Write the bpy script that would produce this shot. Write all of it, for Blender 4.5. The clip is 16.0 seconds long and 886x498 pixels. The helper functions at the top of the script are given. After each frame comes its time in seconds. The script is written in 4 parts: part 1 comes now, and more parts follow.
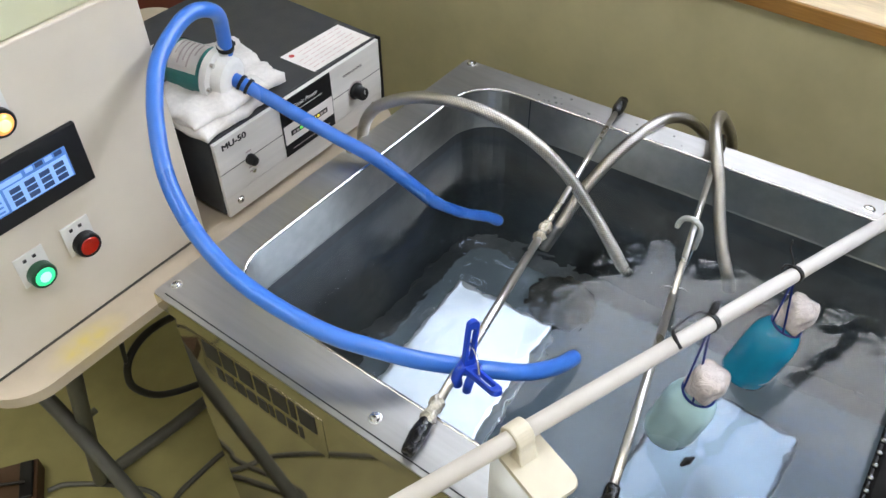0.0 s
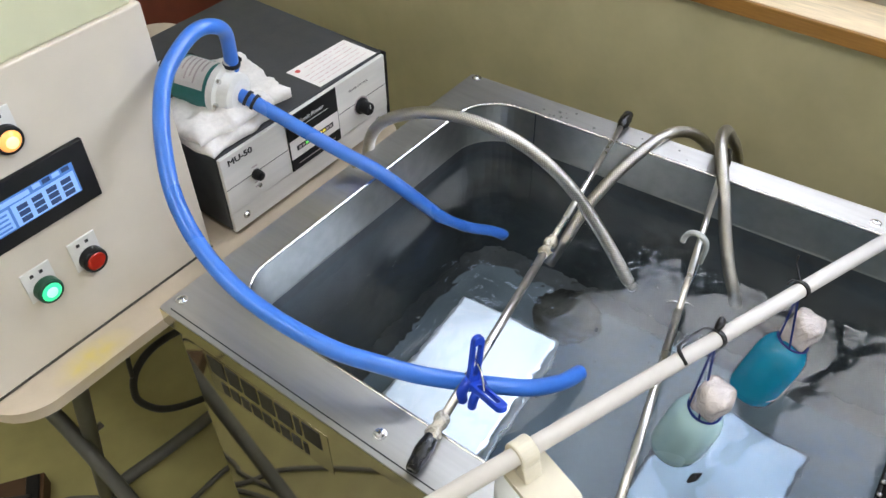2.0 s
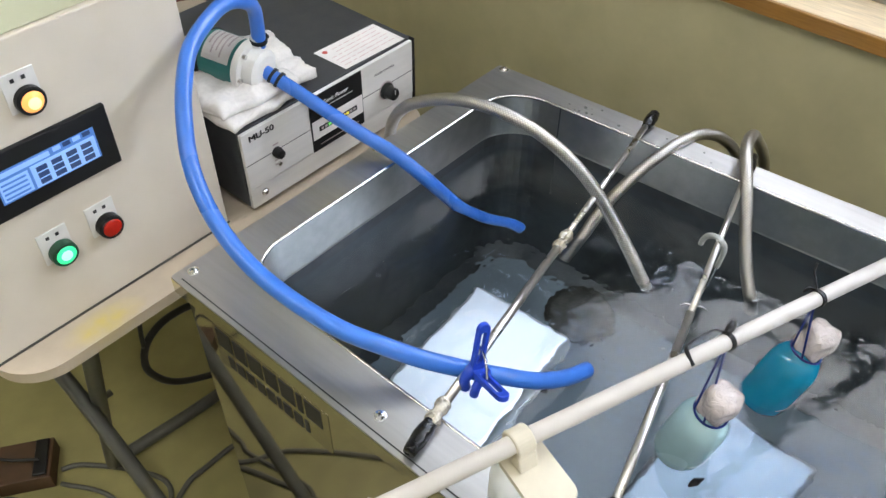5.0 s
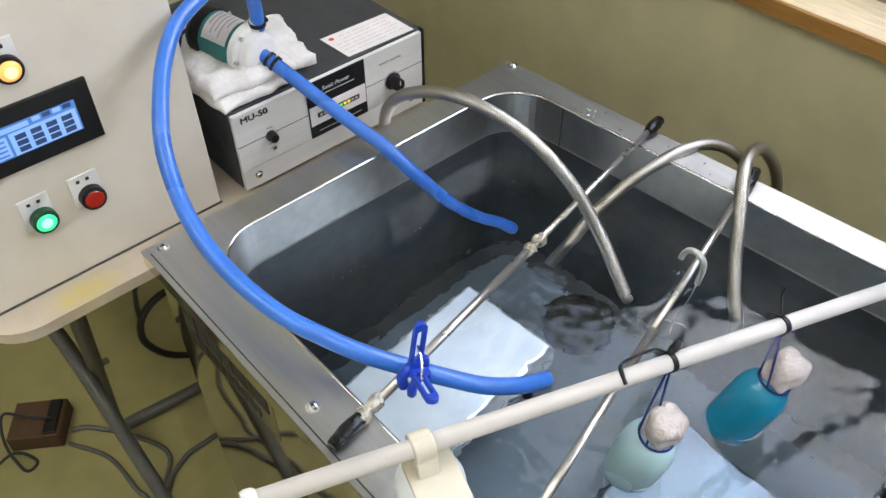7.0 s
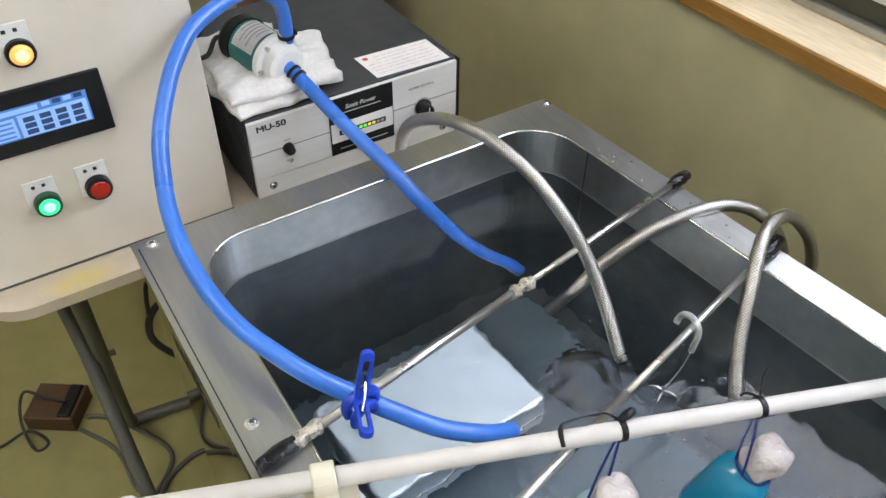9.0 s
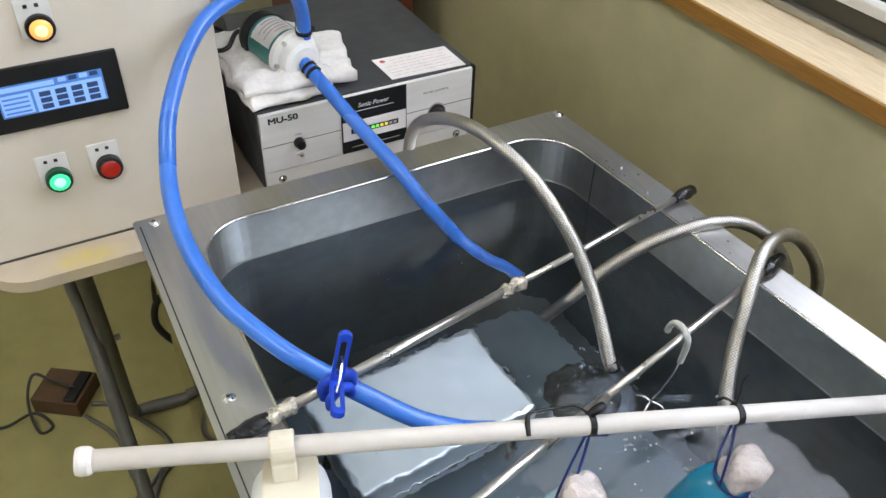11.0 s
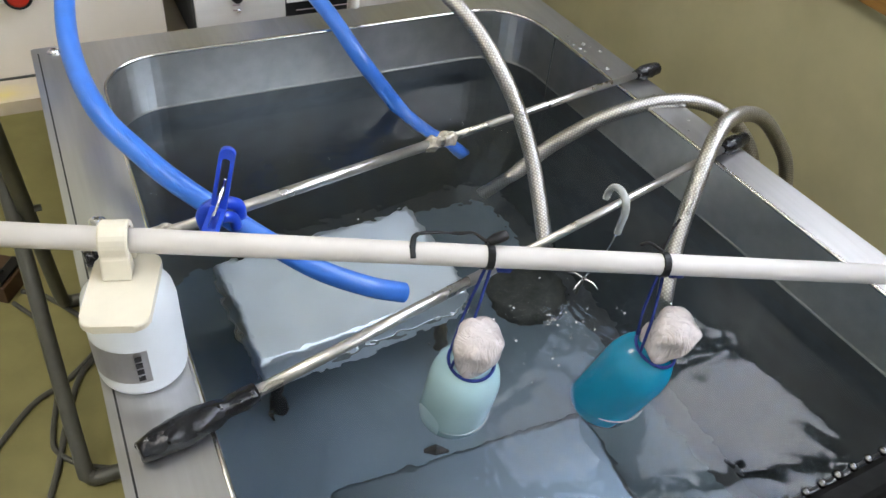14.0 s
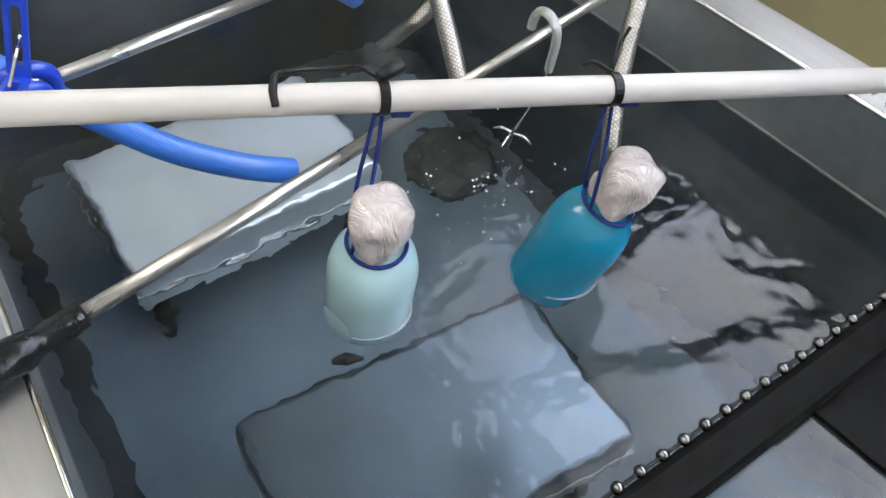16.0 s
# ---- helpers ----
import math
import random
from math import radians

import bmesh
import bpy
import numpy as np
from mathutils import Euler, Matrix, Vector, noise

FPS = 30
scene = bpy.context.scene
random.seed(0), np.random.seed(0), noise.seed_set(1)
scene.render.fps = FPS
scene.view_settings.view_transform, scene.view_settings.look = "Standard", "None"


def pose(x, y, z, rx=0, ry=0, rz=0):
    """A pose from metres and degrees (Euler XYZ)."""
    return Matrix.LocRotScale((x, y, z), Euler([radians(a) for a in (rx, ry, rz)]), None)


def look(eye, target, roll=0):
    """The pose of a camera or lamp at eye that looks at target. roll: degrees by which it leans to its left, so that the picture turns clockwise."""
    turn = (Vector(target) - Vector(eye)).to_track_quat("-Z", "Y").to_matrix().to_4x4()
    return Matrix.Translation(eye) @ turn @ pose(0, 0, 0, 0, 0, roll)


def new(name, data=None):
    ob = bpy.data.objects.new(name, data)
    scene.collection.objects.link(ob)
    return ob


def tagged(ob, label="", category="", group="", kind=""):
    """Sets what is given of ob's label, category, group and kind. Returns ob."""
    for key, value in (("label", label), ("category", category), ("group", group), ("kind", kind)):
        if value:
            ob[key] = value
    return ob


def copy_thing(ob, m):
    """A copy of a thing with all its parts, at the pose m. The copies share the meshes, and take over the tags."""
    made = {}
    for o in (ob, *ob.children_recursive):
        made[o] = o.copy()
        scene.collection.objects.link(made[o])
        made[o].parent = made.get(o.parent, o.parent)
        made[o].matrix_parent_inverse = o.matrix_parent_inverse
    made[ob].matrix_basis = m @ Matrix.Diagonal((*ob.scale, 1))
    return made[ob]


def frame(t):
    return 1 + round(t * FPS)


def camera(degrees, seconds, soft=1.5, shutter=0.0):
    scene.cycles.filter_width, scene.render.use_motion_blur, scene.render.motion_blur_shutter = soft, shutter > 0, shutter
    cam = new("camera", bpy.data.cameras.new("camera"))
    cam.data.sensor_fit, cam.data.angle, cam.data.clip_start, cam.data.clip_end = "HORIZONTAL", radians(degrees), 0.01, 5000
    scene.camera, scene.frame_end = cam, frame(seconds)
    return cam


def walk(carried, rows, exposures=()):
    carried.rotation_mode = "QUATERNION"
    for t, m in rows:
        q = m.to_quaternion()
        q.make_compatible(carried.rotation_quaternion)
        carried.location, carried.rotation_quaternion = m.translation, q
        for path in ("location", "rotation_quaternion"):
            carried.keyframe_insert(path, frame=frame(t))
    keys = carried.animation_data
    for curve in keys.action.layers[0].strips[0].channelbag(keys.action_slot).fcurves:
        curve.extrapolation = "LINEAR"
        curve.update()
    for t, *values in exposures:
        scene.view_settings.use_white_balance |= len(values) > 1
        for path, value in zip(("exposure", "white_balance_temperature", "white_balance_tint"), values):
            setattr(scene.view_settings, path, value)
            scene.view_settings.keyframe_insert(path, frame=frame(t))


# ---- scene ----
cam = camera(56.8, 16.0)
PATH = [
    (0, (-0.298, -0.589, 1.442), (0.826, 0.275, 0.032), -0.6),
    (0.5, (-0.3, -0.589, 1.444), (0.83, 0.282, 0.043), -0.6),
    (1, (-0.299, -0.587, 1.446), (0.829, 0.302, 0.053), -0.7),
    (1.5, (-0.296, -0.585, 1.447), (0.836, 0.296, 0.053), -0.6),
    (2, (-0.295, -0.589, 1.445), (0.835, 0.3, 0.055), -1.1),
    (2.5, (-0.297, -0.589, 1.445), (0.83, 0.303, 0.054), -1.0),
    (3, (-0.302, -0.587, 1.443), (0.832, 0.296, 0.052), -0.3),
    (3.5, (-0.302, -0.589, 1.442), (0.83, 0.298, 0.052), -0.4),
    (4, (-0.302, -0.591, 1.44), (0.823, 0.305, 0.05), -0.1),
    (6.5, (-0.226, -0.656, 1.423), (0.762, 0.377, 0.024), 0.2),
    (7, (-0.195, -0.68, 1.422), (0.749, 0.388, 0.019), -0.6),
    (7.5, (-0.169, -0.685, 1.418), (0.729, 0.409, 0.005), -1.2),
    (8, (-0.135, -0.705, 1.414), (0.74, 0.449, 0.034), -1.3),
    (8.5, (-0.108, -0.716, 1.405), (0.733, 0.474, 0.035), -0.2),
    (9, (-0.093, -0.731, 1.393), (0.711, 0.522, 0.058), 0.4),
    (11.5, (-0.055, -0.788, 1.348), (0.688, 0.56, 0.071), 2.4),
    (12, (-0.042, -0.803, 1.326), (0.707, 0.529, 0.036), 4.5),
    (12.5, (-0.047, -0.81, 1.316), (0.685, 0.549, 0.044), 4.8),
    (13, (-0.043, -0.817, 1.299), (0.697, 0.548, 0.038), 5.6),
    (13.5, (-0.019, -0.822, 1.266), (0.724, 0.532, -0.005), 6.5),
    (14, (0.002, -0.819, 1.227), (0.741, 0.483, -0.1), 6.3),
    (14.5, (0.017, -0.798, 1.187), (0.803, 0.425, -0.186), 8.1),
    (15, (0.031, -0.783, 1.161), (0.829, 0.386, -0.252), 7.2),
    (15.5, (0.052, -0.771, 1.132), (0.87, 0.343, -0.313), 6.2),
    (16, (0.064, -0.76, 1.119), (0.869, 0.305, -0.372), 5.6),
]
walk(cam, [(t, look(eye, target, roll)) for t, eye, target, roll in PATH])

# ---- world, window light, exposure ----
scene.view_settings.exposure = -0.2
world = bpy.data.worlds.new("world")
scene.world = world
world.use_nodes = True
wn = world.node_tree.nodes
sky = wn.new("ShaderNodeTexSky")
sky.sky_type, sky.sun_disc = "NISHITA", False
sky.sun_elevation, sky.sun_rotation = radians(48), radians(70)
wn["Background"].inputs[1].default_value = 0.08
world.node_tree.links.new(sky.outputs[0], wn["Background"].inputs[0])
sun = new("sun", bpy.data.lights.new("sun", "SUN"))
sun.data.energy, sun.data.angle, sun.data.color = 0.8, radians(12), (1.0, 0.96, 0.9)
sun.matrix_world = look((3, -1.4, 4), (0, 0, 0))

FLOOR, RIM, WATER = 0.15, 0.80, 0.72
CEIL = 2.62
FILL_LAMP = 14.5


# ---- materials ----
def mat(name, color, rough=0.5, metal=0.0, vary=0.12, scale=30.0, bump=0.0, bump_scale=None, stretch=(1, 1, 1), coat=0.0, trans=0.0, emit=None, estr=0.0, ior=1.45, sss=0.0, big=0.08):
    m = bpy.data.materials.new(name)
    m.use_nodes = True
    n, l = m.node_tree.nodes, m.node_tree.links
    b = n["Principled BSDF"]
    b.inputs["Roughness"].default_value, b.inputs["Metallic"].default_value, b.inputs["IOR"].default_value = rough, metal, ior
    b.inputs["Coat Weight"].default_value, b.inputs["Transmission Weight"].default_value = coat, trans
    b.inputs["Subsurface Weight"].default_value = sss
    b.inputs["Subsurface Radius"].default_value = (0.01, 0.01, 0.01)
    b.inputs["Base Color"].default_value = (*color, 1)
    if emit:
        b.inputs["Emission Color"].default_value, b.inputs["Emission Strength"].default_value = (*emit, 1), estr
    tc, mp = n.new("ShaderNodeTexCoord"), n.new("ShaderNodeMapping")
    mp.inputs["Scale"].default_value = stretch
    l.new(tc.outputs["Object"], mp.inputs[0])
    fine, wide = n.new("ShaderNodeTexNoise"), n.new("ShaderNodeTexNoise")
    fine.inputs["Scale"].default_value, wide.inputs["Scale"].default_value = scale, scale * 0.12
    fine.inputs["Detail"].default_value, wide.inputs["Detail"].default_value = 4, 3
    for t in (fine, wide):
        l.new(mp.outputs[0], t.inputs[0])
    if vary > 0:
        prev = None
        for t, amount in ((fine, vary), (wide, big)):
            r = n.new("ShaderNodeMapRange")
            r.inputs["From Min"].default_value, r.inputs["From Max"].default_value = 0.3, 0.7
            r.inputs["To Min"].default_value, r.inputs["To Max"].default_value = 1 - amount, 1 + amount
            l.new(t.outputs["Fac"], r.inputs[0])
            mul = n.new("ShaderNodeVectorMath")
            mul.operation = "MULTIPLY"
            if prev is None:
                mul.inputs[0].default_value = color
            else:
                l.new(prev, mul.inputs[0])
            l.new(r.outputs[0], mul.inputs[1])
            prev = mul.outputs[0]
        l.new(prev, b.inputs["Base Color"])
        rr = n.new("ShaderNodeMapRange")
        rr.inputs["From Min"].default_value, rr.inputs["From Max"].default_value = 0.3, 0.7
        rr.inputs["To Min"].default_value, rr.inputs["To Max"].default_value = max(0.0, rough * 0.85), min(1.0, rough * 1.15)
        l.new(wide.outputs["Fac"], rr.inputs[0])
        l.new(rr.outputs[0], b.inputs["Roughness"])
    if bump > 0:
        bp = n.new("ShaderNodeBump")
        bp.inputs["Strength"].default_value, bp.inputs["Distance"].default_value = bump, 0.002
        t = fine
        if bump_scale:
            t = n.new("ShaderNodeTexNoise")
            t.inputs["Scale"].default_value, t.inputs["Detail"].default_value = bump_scale, 3
            l.new(mp.outputs[0], t.inputs[0])
        l.new(t.outputs["Fac"], bp.inputs["Height"])
        l.new(bp.outputs[0], b.inputs["Normal"])
    return m


def braid_material():
    """Woven steel sleeve: two crossed sets of fine wires, the gaps' shade put into the colour."""
    m = mat("braided_steel", (0.45, 0.43, 0.395), 0.34, 1.0, 0.12, 220)
    n, l = m.node_tree.nodes, m.node_tree.links
    b = n["Principled BSDF"]
    uv = n.new("ShaderNodeUVMap")
    waves = []
    for turn in (38, -38):
        mp, w = n.new("ShaderNodeMapping"), n.new("ShaderNodeTexWave")
        mp.inputs["Rotation"].default_value = (0, 0, radians(turn))
        w.bands_direction = "Y"
        w.inputs["Scale"].default_value, w.inputs["Distortion"].default_value = 120, 0.3
        l.new(uv.outputs[0], mp.inputs[0])
        l.new(mp.outputs[0], w.inputs[0])
        waves.append(w.outputs["Fac"])
    top = n.new("ShaderNodeMath")
    top.operation = "MULTIPLY"
    l.new(waves[0], top.inputs[0])
    l.new(waves[1], top.inputs[1])
    lift = n.new("ShaderNodeMapRange")
    lift.inputs["From Max"].default_value = 0.6
    lift.inputs["To Min"].default_value, lift.inputs["To Max"].default_value = 0.78, 1.2
    l.new(top.outputs[0], lift.inputs[0])
    mul = n.new("ShaderNodeVectorMath")
    mul.operation = "MULTIPLY"
    l.new(b.inputs["Base Color"].links[0].from_socket, mul.inputs[0])
    l.new(lift.outputs[0], mul.inputs[1])
    l.new(mul.outputs[0], b.inputs["Base Color"])
    bp = n.new("ShaderNodeBump")
    bp.inputs["Strength"].default_value, bp.inputs["Distance"].default_value = 0.5, 0.0006
    l.new(top.outputs[0], bp.inputs["Height"])
    l.new(bp.outputs[0], b.inputs["Normal"])
    return m


def wrap_material():
    """Clear film crumpled over a white cap: sharp creases between small facets."""
    m = mat("cling_wrapped_cap", (0.66, 0.59, 0.57), 0.24, 0, 0.1, 120, coat=0.6)
    n, l = m.node_tree.nodes, m.node_tree.links
    tc, mp, v, fold = n.new("ShaderNodeTexCoord"), n.new("ShaderNodeMapping"), n.new("ShaderNodeTexNoise"), n.new("ShaderNodeMath")
    mp.inputs["Scale"].default_value = (1.0, 1.0, 0.4)
    v.inputs["Scale"].default_value, v.inputs["Detail"].default_value, v.inputs["Distortion"].default_value = 62, 4, 1.4
    l.new(tc.outputs["Object"], mp.inputs[0])
    l.new(mp.outputs[0], v.inputs["Vector"])
    fold.operation = "PINGPONG"
    fold.inputs[1].default_value = 0.12
    l.new(v.outputs["Fac"], fold.inputs[0])
    bp = n.new("ShaderNodeBump")
    bp.inputs["Strength"].default_value, bp.inputs["Distance"].default_value = 0.8, 0.009
    l.new(fold.outputs[0], bp.inputs["Height"])
    l.new(bp.outputs[0], n["Principled BSDF"].inputs["Normal"])
    return m


def hose_material():
    """Blue PVC hose with a faint pale reinforcing thread under the skin."""
    m = mat("blue_hose", (0.04, 0.17, 0.62), 0.3, 0.0, 0.06, 60, coat=0.22)
    n, l = m.node_tree.nodes, m.node_tree.links
    b = n["Principled BSDF"]
    uv, mp, w = n.new("ShaderNodeUVMap"), n.new("ShaderNodeMapping"), n.new("ShaderNodeTexWave")
    mp.inputs["Rotation"].default_value = (0, 0, radians(28))
    w.inputs["Scale"].default_value = 190
    l.new(uv.outputs[0], mp.inputs[0])
    l.new(mp.outputs[0], w.inputs[0])
    bp = n.new("ShaderNodeBump")
    bp.inputs["Strength"].default_value, bp.inputs["Distance"].default_value = 0.18, 0.0004
    l.new(w.outputs["Fac"], bp.inputs["Height"])
    l.new(bp.outputs[0], b.inputs["Normal"])
    ramp, mix = n.new("ShaderNodeValToRGB"), n.new("ShaderNodeMix")
    ramp.color_ramp.elements[0].position, ramp.color_ramp.elements[1].position = 0.86, 0.95
    mix.data_type = "RGBA"
    old = b.inputs["Base Color"].links[0].from_socket
    fac = n.new("ShaderNodeMath")
    fac.operation = "MULTIPLY"
    fac.inputs[1].default_value = 0.07
    l.new(w.outputs["Fac"], ramp.inputs[0])
    l.new(ramp.outputs[0], fac.inputs[0])
    l.new(fac.outputs[0], mix.inputs[0])
    l.new(old, mix.inputs[6])
    mix.inputs[7].default_value = (0.25, 0.42, 0.8, 1)
    l.new(mix.outputs[2], b.inputs["Base Color"])
    return m


def stained_table_material():
    m = mat("table_laminate", (0.5, 0.425, 0.325), 0.42, 0, 0.05, 40, 0.05)
    n, l = m.node_tree.nodes, m.node_tree.links
    b = n["Principled BSDF"]
    tc, mp, g, nz = n.new("ShaderNodeTexCoord"), n.new("ShaderNodeMapping"), n.new("ShaderNodeTexGradient"), n.new("ShaderNodeTexNoise")
    g.gradient_type = "SPHERICAL"
    mp.inputs["Location"].default_value = (1.35, -3.9, -28.26)
    mp.inputs["Scale"].default_value = (18, 40, 40)
    nz.inputs["Scale"].default_value = 55
    l.new(tc.outputs["Object"], mp.inputs[0])
    l.new(mp.outputs[0], g.inputs[0])
    l.new(tc.outputs["Object"], nz.inputs[0])
    mu, mix = n.new("ShaderNodeMath"), n.new("ShaderNodeMix")
    mu.operation, mix.data_type = "MULTIPLY", "RGBA"
    l.new(g.outputs["Fac"], mu.inputs[0])
    l.new(nz.outputs["Fac"], mu.inputs[1])
    mu2 = n.new("ShaderNodeMath")
    mu2.operation, mu2.use_clamp = "MULTIPLY", True
    mu2.inputs[1].default_value = 2.0
    l.new(mu.outputs[0], mu2.inputs[0])
    old = b.inputs["Base Color"].links[0].from_socket
    l.new(mu2.outputs[0], mix.inputs[0])
    l.new(old, mix.inputs[6])
    mix.inputs[7].default_value = (0.62, 0.5, 0.16, 1)
    l.new(mix.outputs[2], b.inputs["Base Color"])
    return m


def water_material():
    m = bpy.data.materials.new("water")
    m.use_nodes = True
    n, l = m.node_tree.nodes, m.node_tree.links
    b = n["Principled BSDF"]
    b.inputs["Base Color"].default_value = (0.78, 0.88, 0.98, 1)
    b.inputs["Transmission Weight"].default_value, b.inputs["Roughness"].default_value, b.inputs["IOR"].default_value = 1.0, 0.0, 1.333
    tc = n.new("ShaderNodeTexCoord")
    a, c = n.new("ShaderNodeTexNoise"), n.new("ShaderNodeTexNoise")
    a.inputs["Scale"].default_value, a.inputs["Detail"].default_value, a.inputs["Distortion"].default_value = 16, 2, 0.6
    c.inputs["Scale"].default_value, c.inputs["Detail"].default_value = 75, 1
    for t in (a, c):
        l.new(tc.outputs["Object"], t.inputs[0])
    b1, b2 = n.new("ShaderNodeBump"), n.new("ShaderNodeBump")
    b1.inputs["Strength"].default_value, b1.inputs["Distance"].default_value = 0.5, 0.0045
    b2.inputs["Strength"].default_value, b2.inputs["Distance"].default_value = 0.4, 0.0013
    l.new(a.outputs["Fac"], b1.inputs["Height"])
    l.new(c.outputs["Fac"], b2.inputs["Height"])
    l.new(b1.outputs[0], b2.inputs["Normal"])
    l.new(b2.outputs[0], b.inputs["Normal"])
    return m


def sky_backdrop_material():
    m = bpy.data.materials.new("bright_overcast_sky")
    m.use_nodes = True
    n, l = m.node_tree.nodes, m.node_tree.links
    n.remove(n["Principled BSDF"])
    e, tc, nz, r = n.new("ShaderNodeEmission"), n.new("ShaderNodeTexCoord"), n.new("ShaderNodeTexNoise"), n.new("ShaderNodeValToRGB")
    nz.inputs["Scale"].default_value, nz.inputs["Detail"].default_value = 2.2, 6
    r.color_ramp.elements[0].position, r.color_ramp.elements[1].position = 0.38, 0.64
    r.color_ramp.elements[0].color, r.color_ramp.elements[1].color = (0.36, 0.44, 0.62, 1), (1.0, 0.99, 0.97, 1)
    l.new(tc.outputs["Object"], nz.inputs[0])
    l.new(nz.outputs["Fac"], r.inputs[0])
    # glow set to fall off with height, so the upper sky reflects duller
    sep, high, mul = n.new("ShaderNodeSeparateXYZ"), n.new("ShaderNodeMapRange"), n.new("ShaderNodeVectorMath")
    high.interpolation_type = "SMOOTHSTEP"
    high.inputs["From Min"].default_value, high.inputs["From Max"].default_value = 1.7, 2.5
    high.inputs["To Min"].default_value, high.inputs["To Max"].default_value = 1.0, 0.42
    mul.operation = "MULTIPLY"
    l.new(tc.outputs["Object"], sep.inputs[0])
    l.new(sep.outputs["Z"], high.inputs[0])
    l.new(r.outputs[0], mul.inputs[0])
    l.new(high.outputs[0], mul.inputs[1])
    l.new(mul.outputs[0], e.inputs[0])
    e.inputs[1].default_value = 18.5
    l.new(e.outputs[0], n["Material Output"].inputs[0])
    return m


STEEL = mat("satin_steel", (0.49, 0.485, 0.48), 0.34, 1.0, 0.06, 160, 0.06, stretch=(1, 0.06, 1))
STEEL_IN = mat("tank_steel", (0.46, 0.455, 0.43), 0.42, 1.0, 0.08, 60, 0.08)
STEEL_POL = mat("polished_steel", (0.66, 0.64, 0.6), 0.1, 1.0, 0.05, 20, 0.02)
PANEL = mat("mirror_panel_steel", (0.62, 0.6, 0.55), 0.04, 1.0, 0.04, 6, 0.01)
DECAL = mat("silver_decal", (0.52, 0.5, 0.44), 0.16, 1.0, 0.05, 40)
# Basin wall and floor below water: the underwater shade is put into the colour.
STEEL_DARK = mat("shade_and_weld_steel", (0.115, 0.127, 0.135), 0.45, 0.8, 0.15, 30, 0.08, big=0.2)
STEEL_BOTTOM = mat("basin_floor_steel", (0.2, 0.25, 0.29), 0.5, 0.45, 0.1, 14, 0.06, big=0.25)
# One steel in bright and dim copies, reflected light put into the colour.
STEEL_UNDER = mat("submerged_steel_bright", (0.95, 0.97, 0.98), 0.36, 0.85, 0.05, 25, 0.05)
STEEL_UNDER2 = mat("submerged_steel_dim", (0.14, 0.167, 0.188), 0.32, 0.85, 0.08, 25, 0.05)
ROD = mat("rod_steel", (0.5, 0.485, 0.46), 0.3, 0.95, 0.05, 200)
BEAD = mat("dark_bead_steel", (0.2, 0.2, 0.2), 0.16, 1.0, 0.05, 300)
CHROME = mat("screw_steel", (0.7, 0.7, 0.7), 0.2, 1.0, 0.05, 300)
BRAID = braid_material()
BLUE = hose_material()
CLIPBLUE = mat("clip_blue_plastic", (0.015, 0.06, 0.5), 0.3, 0, 0.08, 80, coat=0.2)
STRING = mat("dark_blue_string", (0.015, 0.035, 0.2), 0.7, 0, 0.15, 400, 0.4)
PVC = mat("white_pvc_pipe", (0.65, 0.62, 0.595), 0.38, 0, 0.05, 30, 0.03)
CREAM = mat("cream_plastic", (0.63, 0.58, 0.46), 0.4, 0, 0.06, 40, sss=0.1)
MILKY = mat("milky_plastic", (0.75, 0.78, 0.8), 0.35, 0, 0.04, 30, sss=0.3)
WRAP = wrap_material()
MENISCUS = mat("waterline_glint", (0.7, 0.78, 0.8), 0.08, 0, 0.1, 60, trans=0.5, ior=1.33)
AQUA = mat("pale_aqua_bottle", (0.41, 0.6, 0.63), 0.25, 0, 0.05, 25, coat=0.4, sss=0.25)
TEAL = mat("teal_blue_bottle", (0.008, 0.22, 0.36), 0.22, 0, 0.08, 25, coat=0.5, sss=0.1)
TAPE = mat("black_vinyl_tape", (0.01, 0.01, 0.011), 0.18, 0, 0.2, 150, 0.9, 90, ior=1.38)
FOIL = mat("crinkled_clear_tape", (0.46, 0.42, 0.34), 0.28, 0.5, 0.35, 260, 1.0, coat=0.4)
BLACK = mat("black_plastic", (0.012, 0.012, 0.013), 0.35, 0, 0.1, 90, 0.05, ior=1.3)
MATTBLACK = mat("matt_black", (0.012, 0.012, 0.012), 0.7, 0, 0.2, 60, 0.3, ior=1.15)
DULLBLACK = mat("dull_dark_casting", (0.075, 0.08, 0.075), 0.75, 0, 0.35, 40, 0.3, big=0.3)
RUBBER = mat("black_cable", (0.02, 0.02, 0.02), 0.5, 0, 0.1, 90)
GENDARK = mat("charcoal_enamel", (0.045, 0.047, 0.052), 0.5, 0, 0.06, 300, 0.1)
GENFACE = mat("brushed_panel", (0.76, 0.74, 0.71), 0.4, 0.15, 0.04, 120, 0.03, stretch=(0.1, 1, 1))
BOXCREAM = mat("cream_enamel", (0.69, 0.625, 0.53), 0.4, 0, 0.03, 18, 0.03)
BOXTOP = mat("pale_yellow_enamel", (0.66, 0.66, 0.46), 0.42, 0, 0.03, 18, 0.03)
TABLE = stained_table_material()
LEG = mat("grey_leg_enamel", (0.095, 0.095, 0.082), 0.4, 0.2, 0.08, 60)
WALL = mat("olive_wall_paint", (0.46, 0.428, 0.265), 0.55, 0, 0.012, 90, 0.08, 220)
WHITEWALL = mat("off_white_wall_paint", (0.74, 0.72, 0.65), 0.7, 0, 0.02, 60, 0.06)
FLOORM = mat("olive_linoleum", (0.25, 0.225, 0.09), 0.45, 0, 0.08, 22, 0.05, big=0.12)
CEILM = mat("white_ceiling", (0.78, 0.78, 0.74), 0.8, 0, 0.04, 20, 0.1)
